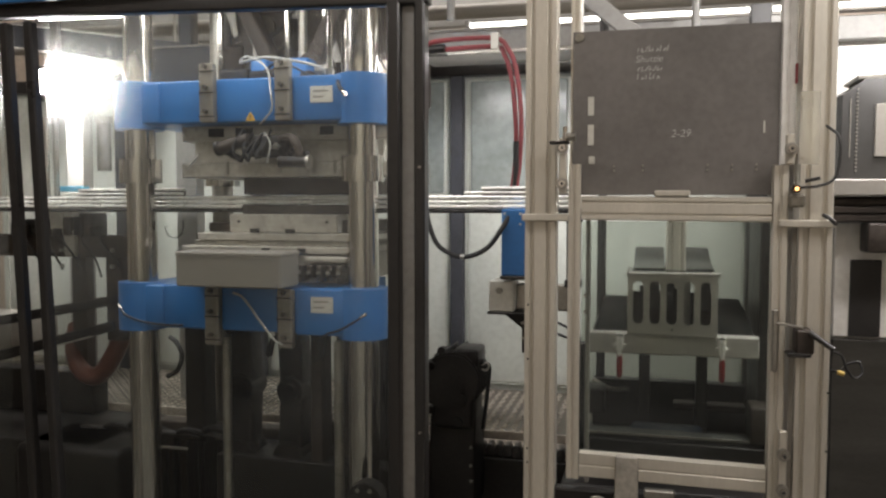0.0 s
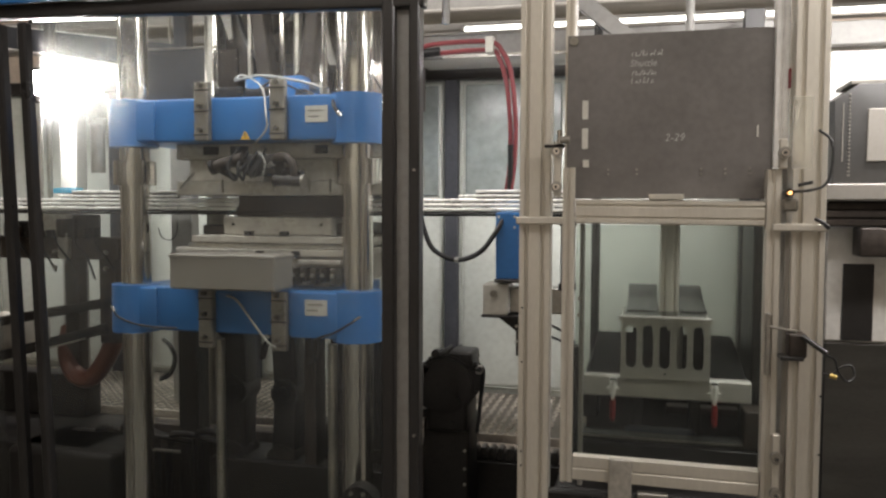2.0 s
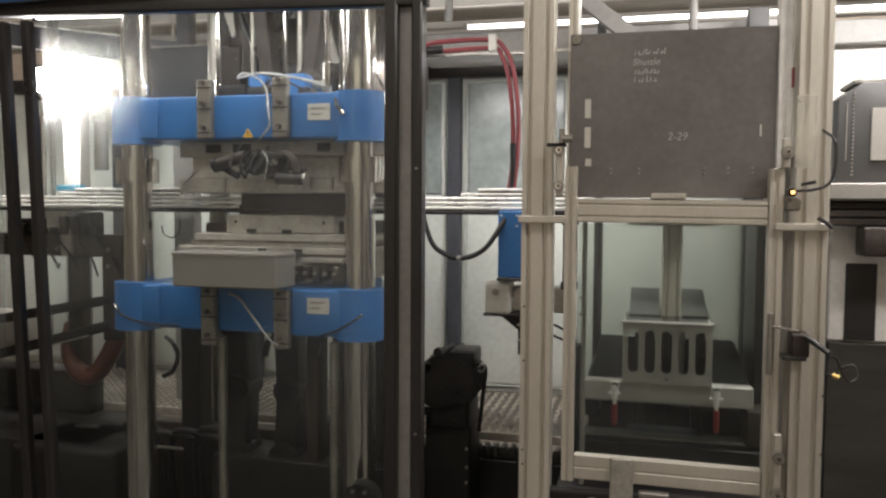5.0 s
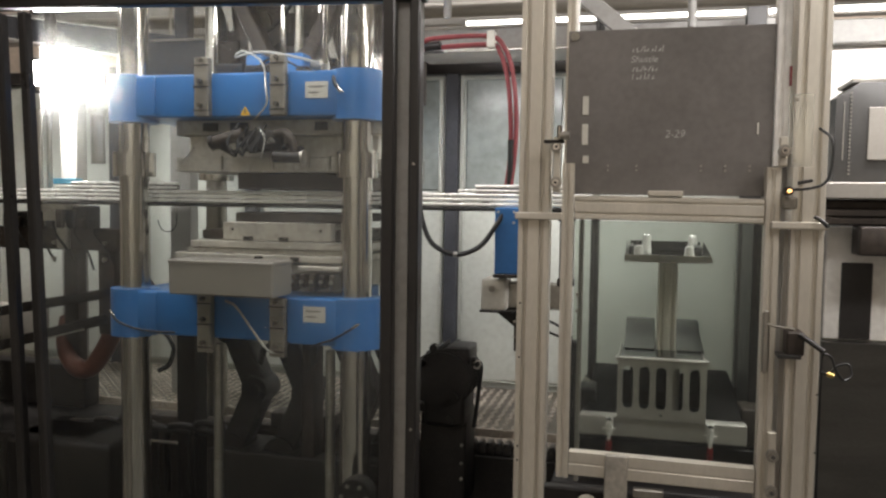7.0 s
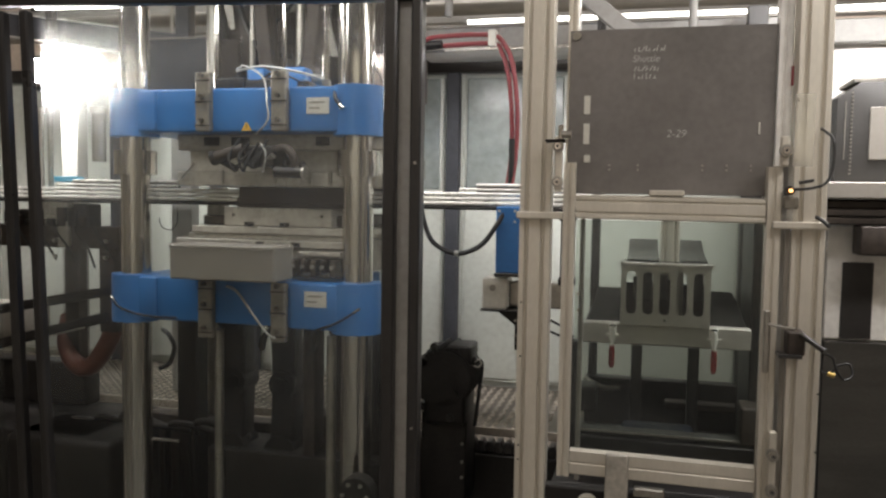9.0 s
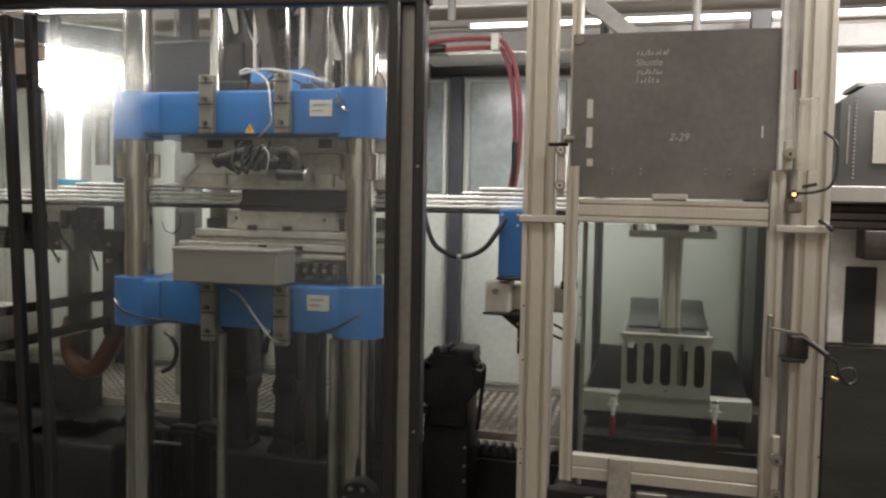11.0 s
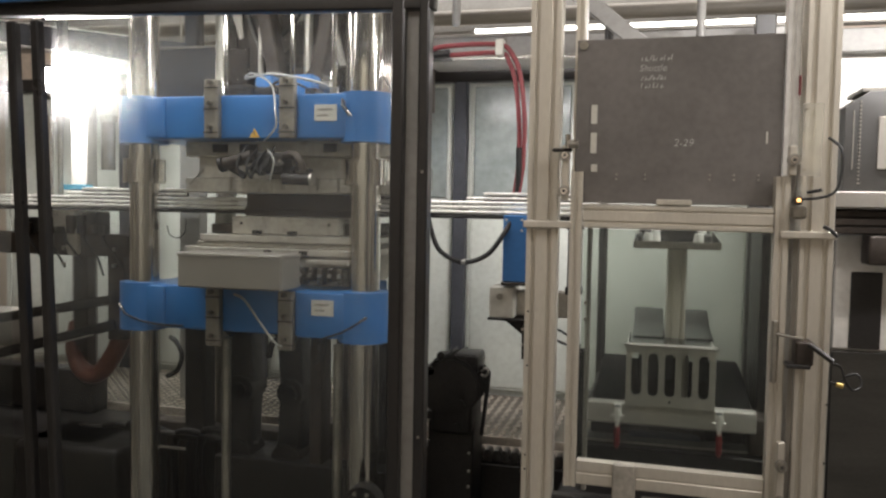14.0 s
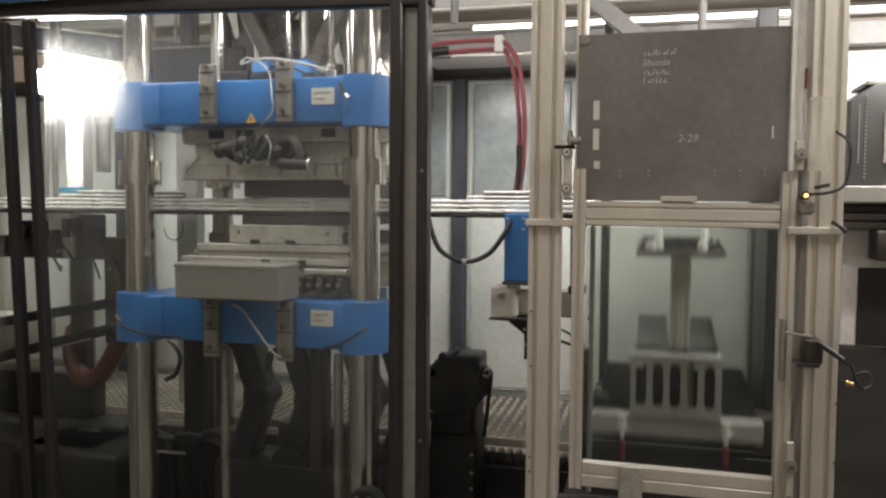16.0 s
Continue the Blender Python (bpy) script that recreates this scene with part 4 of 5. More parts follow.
def station_base():
    b = thing("station_base", "dark base of the stacking station with grey cross bars", "machine base")
    part("bed", B(-0.1, 0.6, 2.3, 3.05, 0.0, 0.62, 0.01), DARK, b)
    part("sill_bar", B(-0.06, 0.52, 2.52, 2.58, 0.712, 0.73, 0.004), CASE, b, "dark grey sill bar")
    part("sill_edge", B(-0.06, 0.52, 2.514, 2.5195, 0.722, 0.73, 0.001), STEEL, b, "thin bright sill edge")
    part("sill_bar", B(-0.06, 0.52, 2.5, 2.58, 0.62, 0.71, 0.004), DARK, b, "grey sill bar")
    # Block added for a faint bluish patch here.
    part("blue_block", B(0.1, 0.34, 2.6, 2.72, 0.62, 0.72, 0.02), BLUE_DARK, b, "dark blue block on the bed")
    part("cross_bar", B(0.25, 0.5, 2.9, 2.96, 0.72, 0.745, 0.004), BROWN, b)
    part("cross_bar", B(-0.05, 0.52, 3.0, 3.06, 0.6, 0.8, 0.004), DARK, b)
    part("bearing", B(-0.05, 0.02, 2.5, 2.62, 0.79, 0.87, 0.008), DARK, b)
    part("bearing", B(0.47, 0.56, 2.5, 2.62, 0.72, 0.84, 0.008), BROWN, b)
    part("side_plate", B(0.5, 0.53, 2.6, 2.9, 0.62, 1.5, 0.004), DARK, b)
    part("bright_strip", S([(-0.03, 2.7, 0.86), (0.03, 2.68, 0.835), (0.09, 2.7, 0.83)], 0.008), STEEL, b)
    part("strut", B(-0.075, -0.035, 2.5, 2.56, 0.6, 1.02, 0.006), DARK, b)
    part("knob", C((0.03, 2.03, 0.66), (0.03, 2.0, 0.66), 0.03, 24), ALU, b, "round aluminium knob")
    part("lower_bar", B(-0.1, 0.5, 2.06, 2.1, 0.62, 0.69, 0.004), DARK, b)
    part("catch", B(0.15, 0.23, 2.035, 2.06, 0.69, 0.715, 0.004), STEEL, b)
    return b


station_base()


# ---- between press and stacker ----
def gear_motor():
    m = thing("gear_motor", "dark dusty gear motor on a black stand", "motor")
    part("stand", B(-0.66, -0.48, 2.82, 3.0, 0.3, 0.66, 0.01), DARK, m)
    part("housing", C((-0.565, 2.78, 0.8), (-0.565, 3.0, 0.8), 0.105, 28), DARK, m, "round finned housing")
    for k in range(6):
        part("fin", C((-0.565, 2.79 + 0.033 * k, 0.8), (-0.565, 2.797 + 0.033 * k, 0.8), 0.113, 28), DARK, m)
    part("terminal_box", B(-0.56, -0.465, 2.8, 2.95, 0.85, 0.925, 0.012), DARK, m, "terminal box")
    part("lid", B(-0.555, -0.468, 2.796, 2.8, 0.855, 0.92, 0.003), DARK, m)
    for k in range(7):
        a = 2.4 - 0.35 * k
        part("cooling_rib", B(-0.003, 0.003, 2.79, 3.0, 0.1, 0.122, 0, m=pose(-0.565, 0, 0.8, 0, math.degrees(a) - 90, 0)), DARK, m)
    part("gearbox", B(-0.64, -0.48, 2.78, 2.98, 0.62, 0.78, 0.02), DARK, m, "oily gearbox block")
    part("power_cable", S([(-0.45, 2.85, 0.868), (-0.43, 2.85, 0.85), (-0.44, 2.86, 0.75), (-0.46, 2.88, 0.6)], 0.008), CABLE, m)
    part("eye_bolt", S([(-0.458, 2.84, 0.86), (-0.44, 2.84, 0.87), (-0.43, 2.84, 0.855), (-0.442, 2.84, 0.84), (-0.458, 2.84, 0.845)], 0.004), STEEL, m, "small steel eye bolt")
    part("fan_cowl", C((-0.6, 2.77, 0.79), (-0.6, 2.8, 0.79), 0.085, 24, 0.07), DARK, m, "dented fan cowl")
    part("flange", B(-0.66, -0.5, 2.785, 2.83, 0.67, 0.7, 0.006), DARK, m, "bolted flange")
    for x, z in ((-0.64, 0.86), (-0.52, 0.74), (-0.6, 0.92), (-0.535, 0.65)):
        part("boss", C((x, 2.77, z), (x, 2.8, z), 0.016, 12), DARK, m, "cast boss")
    part("gland", C((-0.465, 2.85, 0.868), (-0.45, 2.85, 0.868), 0.014, 14), DARK, m)
    for z in (0.55, 0.48, 0.42):
        part("bolt", C((-0.49, 2.8, z), (-0.49, 2.792, z), 0.006, 6), STEEL, m)
    return m


gear_motor()


def feed_unit():
    u = thing("blue_actuator", "blue painted actuator block with white screws", "actuator")
    part("block", B(-0.326, -0.24, 2.52, 2.62, 1.234, 1.458, 0.004), BLUE, u)
    for x, z in ((-0.315, 1.443), (-0.315, 1.408), (-0.262, 1.443), (-0.262, 1.408)):
        part("screw", C((x, 2.52, z), (x, 2.516, z), 0.004, 10), WHITE, u)
    part("end_plate", B(-0.33, -0.23, 2.515, 2.625, 1.222, 1.234, 0.003), BLACK, u)
    b = thing("bearing_box", "beige metal switch box on a dark bracket", "switch box")
    part("body", B(-0.373, -0.288, 2.54, 2.66, 1.108, 1.214, 0.006), WHITE, b)
    part("button", C((-0.335, 2.54, 1.182), (-0.335, 2.53, 1.182), 0.011, 18), STEEL, b)
    part("bracket", B(-0.378, -0.2, 2.535, 2.66, 1.1, 1.108, 0.002), DARK, b)
    part("gusset", outline(bmesh.new(), [(-0.33, 1.1), (-0.25, 1.1), (-0.25, 0.965), (-0.264, 0.965), (-0.264, 1.05)], "y", 2.58, 2.6), DARK, b, "dark triangular gusset")
    for z in (1.068, 1.015):
        part("bolt", C((-0.262, 2.58, z), (-0.262, 2.572, z), 0.005, 8), STEEL, b)
    part("back_arm", B(-0.29, -0.1, 2.6, 2.66, 1.11, 1.2, 0.005), STEEL, b)
    c = thing("hanging_cable", "thick black cable hanging in a loop", "cable")
    part("jacket", S([(-0.585, 2.5, 1.47), (-0.57, 2.5, 1.4), (-0.535, 2.5, 1.33), (-0.455, 2.5, 1.297), (-0.375, 2.5, 1.325), (-0.325, 2.51, 1.39), (-0.3, 2.53, 1.44)], 0.0085), CABLE, c)
    part("band", C((-0.462, 2.5, 1.298), (-0.448, 2.5, 1.297), 0.0095, 14), STEELHOSE, c, "pale cable band")
    h = thing("red_hose", "pair of red rubber hoses in a white clip", "hose")
    part("hose", S([(-0.66, 2.75, 2.055), (-0.6, 2.75, 2.072), (-0.4, 2.75, 2.072), (-0.345, 2.75, 2.03), (-0.315, 2.75, 1.95), (-0.298, 2.75, 1.8), (-0.3, 2.75, 1.65), (-0.312, 2.74, 1.53)], 0.0088), REDHOSE, h)
    part("hose", S([(-0.66, 2.76, 2.035), (-0.6, 2.76, 2.04), (-0.4, 2.76, 2.044), (-0.36, 2.76, 2.01), (-0.335, 2.76, 1.93), (-0.32, 2.76, 1.8), (-0.318, 2.76, 1.65), (-0.33, 2.75, 1.52)], 0.0088), REDHOSE, h)
    part("clip", B(-0.408, -0.378, 2.735, 2.775, 2.03, 2.09, 0.003), WHITE, h, "white plastic hose clip")
    part("coupling", C((-0.64, 2.75, 2.04), (-0.58, 2.75, 2.045), 0.016, 16), DARK, h, "dark hose coupling")
    part("lower_hose", S([(-0.315, 2.748, 1.7), (-0.313, 2.745, 1.6), (-0.318, 2.742, 1.5)], 0.012), CABLE, h)


feed_unit()


# ---- overhead beams, tubes and lamp ----
def overhead():
    b = thing("grey_duct", "grey painted sheet-metal duct under the tube lights", "duct")
    part("casing", B(-0.8, 0.75, 3.15, 3.4, 2.09, 2.2, 0.006), GREYP, b)
    part("top_flange", B(-0.8, 0.75, 3.14, 3.149, 2.186, 2.2, 0.002), GREYBOX, b, "folded upper flange")
    part("bottom_flange", B(-0.8, 0.75, 3.14, 3.149, 2.09, 2.1, 0.002), CASE, b, "folded lower flange")
    for x in (-0.46, 0.04, 0.54):
        part("joint_strip", B(x, x + 0.02, 3.143, 3.149, 2.101, 2.185, 0.001), GREYBOX, b, "riveted joint strip")
    e = solid("edge_rail", B(-0.66, -0.1, 3.1, 3.14, 2.085, 2.1, 0.003), STEEL, "thin bright steel edge rail", "rail")
    for x0, x1 in ((-0.585, 0.56), (0.6, 1.7)):
        t = thing("tube_light_fitting", "lit fluorescent tube fitting above the machine", "tube light", group="tube lights")
        part("tube", C((x0, 3.2, 2.222), (x1, 3.2, 2.222), 0.009, 14), TUBE, t, "glowing tube")
        part("housing", B(x0 - 0.02, x1 + 0.02, 3.2, 3.26, 2.201, 2.216, 0.003), GREYBOX, t)
        for x in (x0 - 0.02, (x0 + x1) / 2, x1):
            part("clip", B(x, x + 0.02, 3.185, 3.23, 2.212, 2.24, 0.003), GREYP, t)
    for x in (-0.62, 0.31):
        c = thing("ceiling_drop", "thin grey drop rod above the machine", "rod", group="drop rods")
        part("rod", C((x, 3.0, 2.06 if x > 0 else 2.2), (x, 3.0, 5.4), 0.016, 14), GREYP, c)
    solid("long_pipe", C((-9, 4.7, 2.66), (7, 4.6, 2.6), 0.045, 16), GREYBOX, "long grey pipe under the ceiling", "pipe")
    solid("long_pipe", C((-9, 4.9, 2.86), (7, 4.8, 2.82), 0.03, 16), BROWN, "long brown pipe under the ceiling", "pipe")
    solid("sloping_strut", B(-0.03, 0.03, -0.02, 0.02, 0, 0.5, 0.004, m=pose(0.14, 2.9, 2.05, 0, -50, 0)), GREYP, "sloping grey strut above the door", "strut")
    solid("upper_post", B(-0.074, -0.044, 2.3, 2.34, 1.97, 2.6, 0.004), SILVER, "pale upright above the smoked panel", "post")
    solid("roof_girder", B(-9, 7, 5.6, 5.75, 2.75, 3.0, 0.01), GREYP, "grey painted steel girder across the hall", "girder")
    # Unseen housings added above the fill and hall lamps.
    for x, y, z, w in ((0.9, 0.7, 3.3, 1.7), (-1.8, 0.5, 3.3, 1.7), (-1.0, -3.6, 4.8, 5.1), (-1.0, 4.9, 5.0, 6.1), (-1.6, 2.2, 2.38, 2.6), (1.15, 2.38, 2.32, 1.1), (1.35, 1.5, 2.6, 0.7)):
        t = thing("lamp_housing", "added unseen lamp housing hung on two rods", "ceiling lamp", group="lamp housings")
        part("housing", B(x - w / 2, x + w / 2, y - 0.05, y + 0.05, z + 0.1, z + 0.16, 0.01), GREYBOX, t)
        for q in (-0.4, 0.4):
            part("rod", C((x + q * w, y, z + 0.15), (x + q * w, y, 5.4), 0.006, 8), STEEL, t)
    # press head above
    f = thing("press_top_frame", "slate painted frame with added dark backing above the rails", "frame")
    part("panel", B(-2.25, -1.62, 3.2, 3.26, 1.94, 2.2, 0.006), SLATE, f)
    # Brown panel added to darken the background above the platen.
    part("panel", B(-1.6, -0.8, 3.3, 3.36, 1.9, 2.16, 0.006), BROWN, f)
    part("upright", B(-1.97, -1.9, 3.2, 3.26, 2.2, 2.9, 0.004), SLATE, f)
    part("edge", B(-2.25, -1.6, 3.19, 3.2, 2.196, 2.204, 0.001), GREYBOX, f)
    part("stay", B(-2.04, -1.93, 3.27, 3.34, 0.53, 2.0, 0.004), GREYP, f)
    h = solid("crosshead", B(-2.1, -0.6, 2.4, 3.1, 2.42, 2.9, 0.01), DARK, "dark press head on the columns", "press head")
    lamp = thing("flood_light", "bright lit flood light inside the machine", "flood light")
    part("reflector", B(-2.86, -2.46, 3.3, 3.38, 1.99, 2.17, 0.03), DARK, lamp)
    part("lamp_glass", B(-2.84, -2.48, 3.27, 3.3, 2.03, 2.14, 0.03), GLOW, lamp, "glowing lamp glass")
    part("stem", B(-2.76, -2.72, 3.3, 3.34, 2.16, 2.5, 0.003), DARK, lamp)
    part("yoke", B(-2.9, -2.3, 3.36, 3.4, 2.4, 2.44, 0.003), DARK, lamp)
    # Glowing tube added to draw the outline's bright top line.
    t = thing("tube_light_fitting", "lit fluorescent tube fitting above the machine", "tube light", group="tube lights")
    part("tube", C((-2.815, 3.3, 2.394), (-2.34, 3.3, 2.383), 0.006, 14), TUBE, t, "glowing tube")
    part("housing", B(-2.83, -2.33, 3.3, 3.34, 2.402, 2.415, 0.003), DARK, t)
    d = thing("sloping_duct", "slate painted sloping duct with bright edge bars", "duct")
    part("duct_body", outline(bmesh.new(), [(-3.3, 2.335), (-3.3, 2.45), (-2.1, 2.28), (-2.1, 2.155)], "y", 3.5, 3.56), SLATE, d)
    # Pale bars added to trace the rest of the bright outline.
    part("edge_bar", C((-3.3, 3.495, 2.333), (-2.46, 3.495, 2.195), 0.005, 10), RAILS, d, "bright lower edge bar")
    part("edge_bar", C((-3.3, 3.495, 2.452), (-2.46, 3.495, 2.33), 0.003, 10), RAILS, d, "thin upper edge bar")
    for x in (-3.1, -2.2):
        part("hanger", C((x, 3.53, 2.25), (x, 3.53, 5.4), 0.008, 8), STEEL, d)
    part("upright_bar", C((-2.46, 3.49, 2.15), (-2.46, 3.49, 2.6), 0.006, 10), RAILS, d, "bright upright bar")
    # drive gear between the press head and the upper platen
    w = thing("drive_gear", "grimy brown drive castings hanging under the press head", "press drive")
    # Backing added to keep gaps between the castings dark.
    part("back_plate", B(-1.72, -0.86, 3.12, 3.18, 1.9, 2.42, 0.008), BROWN, w, "brown backing plate added behind the castings")
    part("hub", C((-1.4, 2.95, 2.2), (-1.4, 3.12, 2.2), 0.11, 28), BROWN, w, "round bearing hub")
    part("hub_cap", C((-1.4, 2.93, 2.2), (-1.4, 2.95, 2.2), 0.05, 20), CAST, w)
    for x0, x1, z0, z1, y in ((-1.66, -1.56, 1.94, 2.16, 3.05), (-1.53, -1.47, 2.02, 2.42, 3.0), (-1.34, -1.2, 1.98, 2.12, 3.02), (-1.3, -1.16, 2.17, 2.42, 3.04), (-1.06, -0.98, 1.96, 2.42, 3.05)):
        part("rib", B(x0, x1, y, 3.12, z0, z1, 0.012), CAST if x0 > -1.1 else BROWN, w, "cast rib")
    part("pale_plate", outline(bmesh.new(), [(-1.628, 2.3), (-1.585, 2.31), (-1.572, 2.2), (-1.59, 2.19)], "y", 3.03, 3.04), TOOL, w, "pale bracket plate")
    part("pale_plate", B(-1.515, -1.488, 2.98, 2.99, 2.23, 2.3, 0.003), TOOL, w, "pale bracket plate")
    part("pale_plate", B(-1.325, -1.28, 3.0, 3.01, 2.25, 2.31, 0.003), TOOL, w, "pale bracket plate")
    part("pale_plate", B(-1.21, -1.14, 2.99, 3.0, 2.02, 2.09, 0.003), GREYP, w, "grey cover plate")
    part("stay_bar", outline(bmesh.new(), [(-1.175, 2.29), (-1.145, 2.29), (-1.085, 2.06), (-1.112, 2.06)], "y", 2.99, 3.005), TOOL, w, "pale slanting stay")
    part("stay_bar", outline(bmesh.new(), [(-0.99, 2.15), (-0.965, 2.15), (-0.91, 2.01), (-0.935, 2.01)], "y", 2.99, 3.005), TOOL, w, "pale slanting stay")
    for x, y, r in ((-1.58, 2.9, 0.014), (-1.27, 2.88, 0.012), (-1.1, 2.86, 0.011), (-1.03, 2.9, 0.016)):
        part("tie_rod", C((x, y, 1.93), (x, y, 2.42), r, 16), CHROME, w, "polished tie rod")
    for k in range(5):
        x = -1.6 + 0.14 * k
        part("bolt", C((x, 3.12, 2.38 - 0.05 * (k % 2)), (x, 3.1, 2.38 - 0.05 * (k % 2)), 0.014, 6), STEEL, w)
    part("pipe", S([(-1.5, 2.95, 2.42), (-1.49, 2.92, 2.28), (-1.42, 2.9, 2.12), (-1.36, 2.9, 2.06), (-1.25, 2.92, 2.05)], 0.01), CABLE, w, "black hydraulic pipe")
    part("pipe", S([(-1.2, 2.9, 2.42), (-1.22, 2.88, 2.28), (-1.3, 2.88, 2.18), (-1.38, 2.9, 2.15)], 0.008), CABLE, w, "black hydraulic pipe")

overhead()


# ---- oven end of the machine, beyond the press ----
def oven_end():
    b = thing("oven_trestle", "dark oily frame of beams and uprights at the oven end", "frame")
    part("upright", B(-2.76, -2.66, 3.4, 3.48, 0.53, 2.05, 0.006), GREYP, b, "grey upright")
    part("upright", B(-2.42, -2.342, 3.0, 3.06, 0.5, 1.33, 0.006), BROWN, b)
    part("upright", B(-2.16, -2.075, 2.9, 2.98, 0.87, 1.24, 0.006), BROWN, b)
    part("beam", B(-3.1, -2.06, 2.9, 3.0, 1.238, 1.335, 0.006), BROWN, b)
    part("beam", B(-0.6, 0.31, -0.03, 0.03, -0.022, 0.022, 0.006, m=pose(-2.38, 2.93, 1.003, 0, -10.5, 0)), DARK, b)
    part("beam", B(-0.6, 0.27, -0.03, 0.03, -0.023, 0.023, 0.006, m=pose(-2.38, 2.92, 0.87, 0, -15, 0)), DARK, b)
    part("edge_strip", B(-0.05, 0.16, -0.004, 0.004, -0.004, 0.004, 0.001, m=pose(-2.38, 2.886, 0.848, 0, -15, 0)), STEEL, b, "bright worn edge strip")
    part("plinth", B(-3.4, -2.0, 2.6, 3.1, 0.0, 0.5, 0.01), DARK, b)
    # Filler block added to keep the lower left dark.
    part("housing", B(-3.4, -2.31, 2.99, 3.1, 0.5, 0.7, 0.01), DARK, b, "added dark filler block")
    for x in (-2.535, -2.485):
        part("rod", C((x, 3.0, 1.3), (x, 3.0, 1.84), 0.012, 14), STEEL, b)
        part("rod_cap", C((x, 3.0, 1.84), (x, 3.0, 1.87), 0.02, 14), STEEL, b)
    part("bracket", B(-2.43, -2.31, 2.95, 3.0, 1.53, 1.555, 0.003), CYAN, b, "light blue bracket")
    for k, (x, z, w, h) in enumerate(((-2.6, 1.335, 0.14, 0.07), (-2.43, 1.335, 0.12, 0.13), (-2.28, 1.335, 0.08, 0.1), (-2.36, 1.24, 0.06, 0.12))):
        part("fitting", B(x, x + w, 2.88, 2.98, z, z + h, 0.012), DARK if k % 2 == 0 else TOOL, b, "oily machine fitting")
    part("cylinder", C((-2.19, 2.95, 1.62), (-2.19, 2.95, 1.83), 0.03, 20), STEEL, b, "steel cylinder")
    part("cylinder_cap", C((-2.19, 2.95, 1.83), (-2.19, 2.95, 1.86), 0.038, 20), TOOL, b)
    rnd = random.Random(7)
    for k in range(9):
        x = -2.62 + 0.055 * k
        part("fitting", B(x, x + 0.03 + 0.02 * rnd.random(), 2.86, 2.9 + 0.05 * rnd.random(), 1.335, 1.36 + 0.06 * rnd.random(), 0.006), BROWN if k % 2 else DARK, b, "oily machine fitting")
    for k in range(5):
        x = -2.58 + 0.1 * k
        part("cable", S([(x, 2.9, 1.34), (x + 0.03, 2.87, 1.3 + 0.02 * rnd.random()), (x + 0.08, 2.88, 1.24), (x + 0.1, 2.9, 1.15 + 0.05 * rnd.random())], 0.005), CABLE, b)
    for z in (1.27, 1.2):
        for x in (-2.38, -2.12):
            part("bolt", C((x, 2.9, z), (x, 2.885, z), 0.009, 6), STEEL, b)
    h = thing("drag_hose", "brown-orange corrugated hose hanging in a loop", "hose")
    part("jacket", S([(-2.12, 3.2, 1.06), (-2.125, 3.06, 1.0), (-2.145, 3.0, 0.9), (-2.2, 2.99, 0.78), (-2.28, 2.99, 0.69), (-2.36, 2.99, 0.7), (-2.43, 3.02, 0.79), (-2.46, 3.08, 0.9)], 0.042, 14), ORANGE, h)
    c = thing("small_cable", "thin black cable loop by the column", "cable")
    part("jacket", S([(-1.975, 3.1, 0.86), (-1.91, 3.05, 0.845), (-1.885, 3.05, 0.79), (-1.91, 3.05, 0.72), (-1.96, 3.05, 0.69)], 0.011), CABLE, c)
    part("jacket", S([(-2.06, 3.2, 1.37), (-2.045, 3.2, 1.33), (-2.0, 3.2, 1.315), (-1.965, 3.2, 1.345), (-1.96, 3.2, 1.4)], 0.003), CABLE, c)
    w = thing("side_tank", "grey painted box at the oven end", "box")
    part("body", B(-3.3, -2.75, 3.11, 3.3, 0.76, 0.93, 0.01), GREYBOX, w)


oven_end()


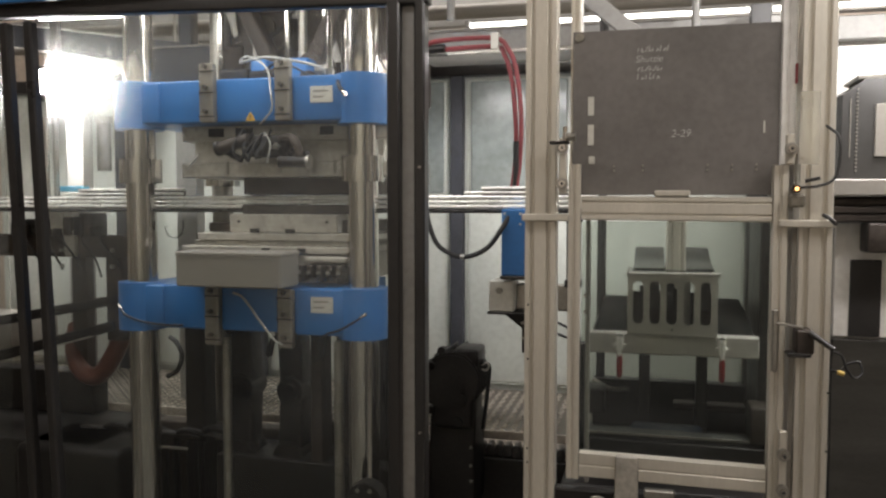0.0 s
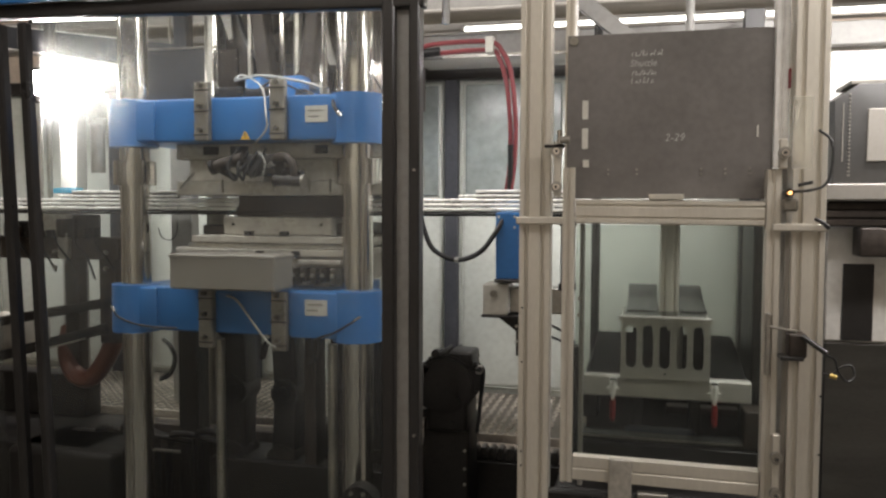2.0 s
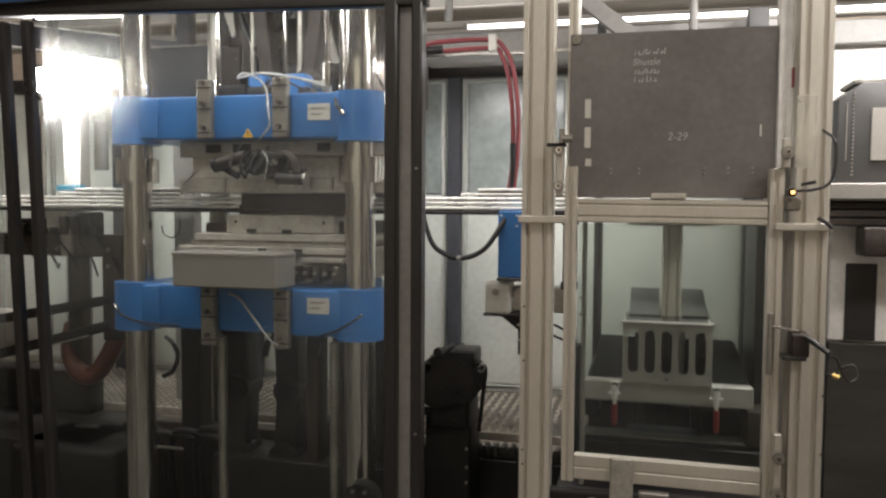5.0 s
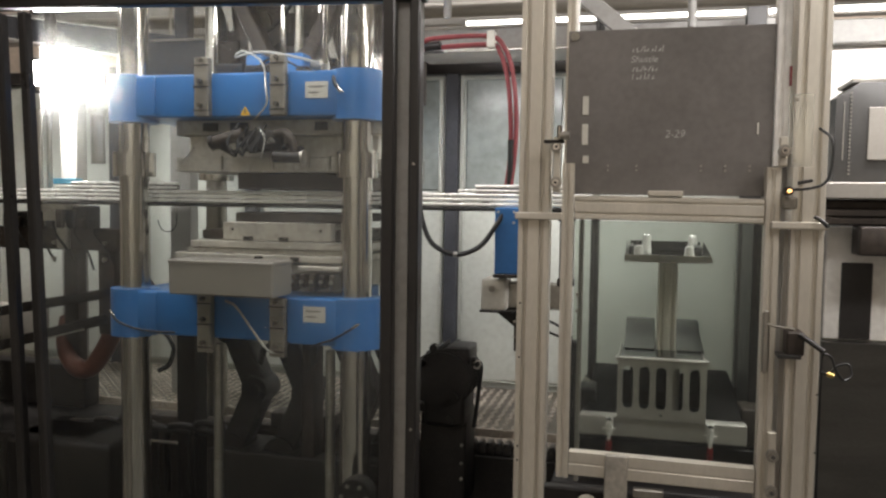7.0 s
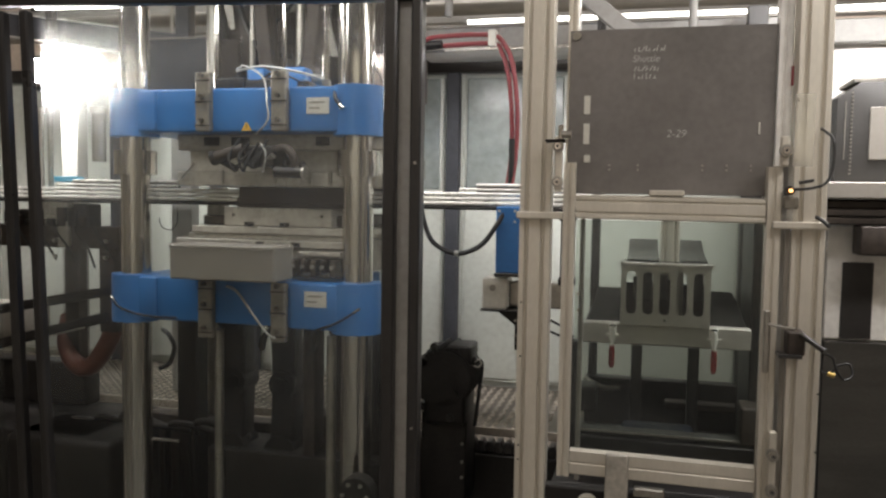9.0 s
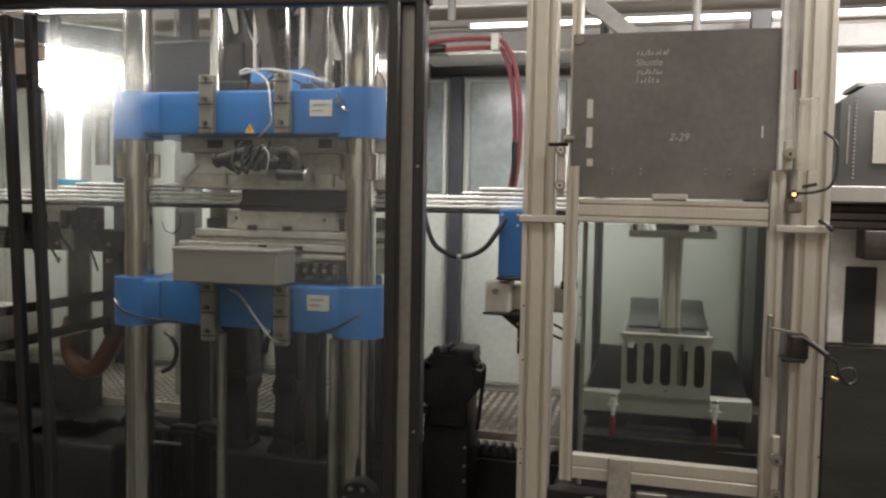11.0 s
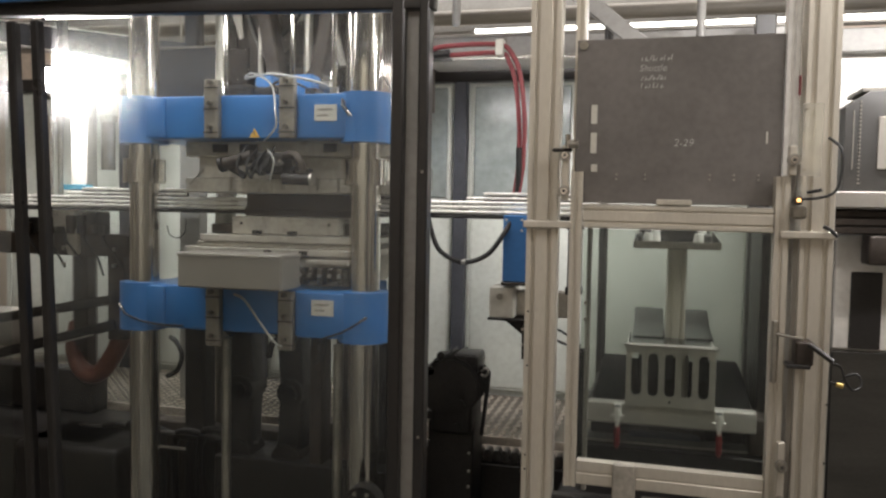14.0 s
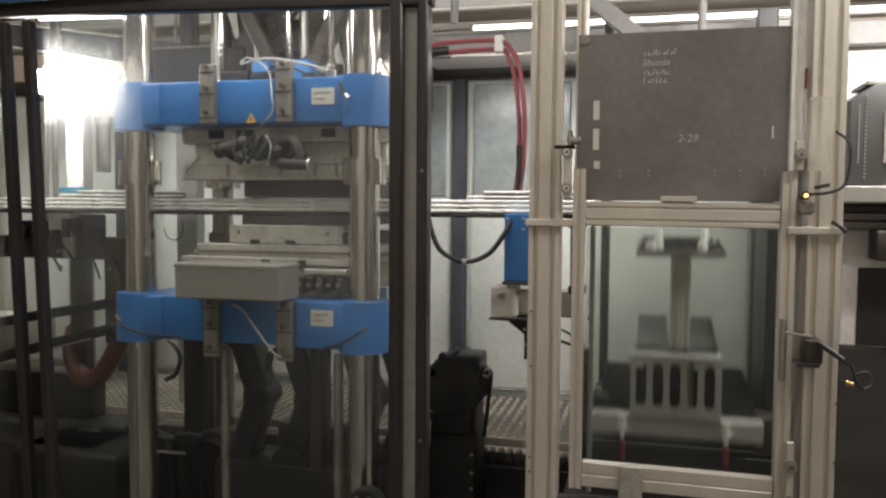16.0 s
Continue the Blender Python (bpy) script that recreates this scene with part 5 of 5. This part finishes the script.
# ---- control side beyond the stacker ----
def control_side():
    g = thing("control_cabinet", "grey sheet-metal cabinet with a dark window", "cabinet")
    part("body", B(0.72, 1.7, 2.66, 3.2, 0.0, 1.42, 0.006), GREYP, g)
    # Upper door painted paler in place of the light it lacks.
    part("door", B(0.725, 1.3, 2.645, 2.659, 1.052, 1.415, 0.004), SILVER, g, "pale upper door")
    part("door", B(0.725, 1.3, 2.645, 2.659, 0.1, 1.046, 0.004), BRUSHED, g, "brushed grey lower door")
    part("window", B(0.772, 0.862, 2.636, 2.644, 1.056, 1.3, 0.002), BLACK, g, "dark window")
    s = thing("side_shelf", "dark rail shelf carrying the control unit", "shelf")
    part("plate", B(0.66, 1.7, 2.5, 2.95, 1.5, 1.55, 0.004), GREYBOX, s)
    # Dark backing added to block the white wall between the bars.
    part("back_strip", B(0.66, 1.7, 2.6, 2.62, 1.42, 1.498, 0), DARK, s)
    for z in (1.422, 1.447, 1.472):
        part("bar", B(0.66, 1.7, 2.53, 2.598, z, z + 0.021, 0.003), BROWN, s)
    part("box", B(0.787, 1.3, 2.5, 2.6, 1.33, 1.418, 0.006), BROWN, s)
    u = thing("control_unit", "black vented control unit on the shelf", "control unit")
    part("case", outline(bmesh.new(), [(0.722, 1.553), (1.3, 1.553), (1.3, 1.858), (0.79, 1.858), (0.722, 1.81)], "y", 2.58, 2.9, 0.004), CASE, u)
    for k in range(22):
        z = 1.575 + 0.0118 * k
        part("vent", B(0.762, 0.768, 2.576, 2.58, z, z + 0.005, 0), STEEL, u)
    part("strip", B(0.745, 0.748, 2.577, 2.58, 1.62, 1.8, 0), STEEL, u)
    part("plate", B(0.815, 1.2, 2.572, 2.58, 1.62, 1.78, 0.002), GREYBOX, u, "grey face plate")
    part("foot_plate", B(0.77, 1.2, 2.6, 2.8, 1.858, 1.872, 0.003), STEEL, u)
    solid("white_screen", B(0.64, 2.2, 3.3, 3.34, 0.5, 2.12, 0.004), WHITEWALL, "white wall panel behind the control unit", "panel")
    solid("grey_lintel", B(0.64, 2.2, 3.24, 3.34, 2.1, 2.19, 0.004), GREYP, "grey lintel over the white panel", "beam")


control_side()
rear_panels()
treads()


# ---- what moves ----
PERIOD = 3.11
LIFT = ((0, -27), (0.06, -33), (0.17, -62), (0.28, -111), (0.39, -209), (0.45, -255), (0.5, -284), (0.58, -290), (1.06, -290), (1.16, -286), (1.28, -273), (1.5, -231), (1.78, -188),
        (2.06, -142), (2.28, -100), (2.5, -41), (2.6, -15), (2.67, -4), (2.78, 0), (2.9, -6), (3.0, -17), (3.11, -27))
DROP = ((0, 0), (0.15, -2), (0.28, -8), (0.39, -20), (0.45, -29), (0.5, -39), (0.58, -45), (0.8, -48), (1.1, -47), (1.18, -36), (1.28, -16), (1.38, -4), (1.5, -1), (3.11, 0))
PRESS = ((0, 0), (1.22, 0), (1.28, -3), (1.38, -25), (1.5, -48), (1.6, -54), (1.78, -57), (2.8, -58), (2.88, -52), (3.0, -30), (3.06, -14), (3.11, 0))


def stroke(table, t):
    p = t % PERIOD
    for (a, u), (b, v) in zip(table, table[1:]):
        if a <= p <= b:
            return (u + (v - u) * (p - a) / (b - a)) / 1000
    return table[-1][1] / 1000


def motions():
    times = [round(0.1 * k, 1) for k in range(161)]
    walk(STACK, [(t, pose(0, 0, stroke(LIFT, t) + 0.027)) for t in times])
    walk(UP, [(t, pose(0, 0, stroke(PRESS, t))) for t in times])
    walk(LOW, [(t, pose(0, 0, stroke(DROP, t))) for t in times])
    for a, b, x, y in TOGGLES:
        bend = [(t, math.degrees(math.acos(1 - max(0.0005, -stroke(DROP, t)) / (2 * LINK)))) for t in times]
        walk(a, [(t, pose(x, y, 1.0, 0, 180 - q, 0)) for t, q in bend])
        walk(b, [(t, pose(x, y, 1.0 - 2 * LINK, 0, q, 0)) for t, q in bend])
    for a, x, s in UPLINKS:
        bend = [(t, 3 + math.degrees(math.acos(1 - (0.059 + stroke(PRESS, t)) / 0.68))) for t in times]
        walk(a, [(t, pose(x, 2.82, 2.02, 0, s * q, 0)) for t, q in bend])


motions()
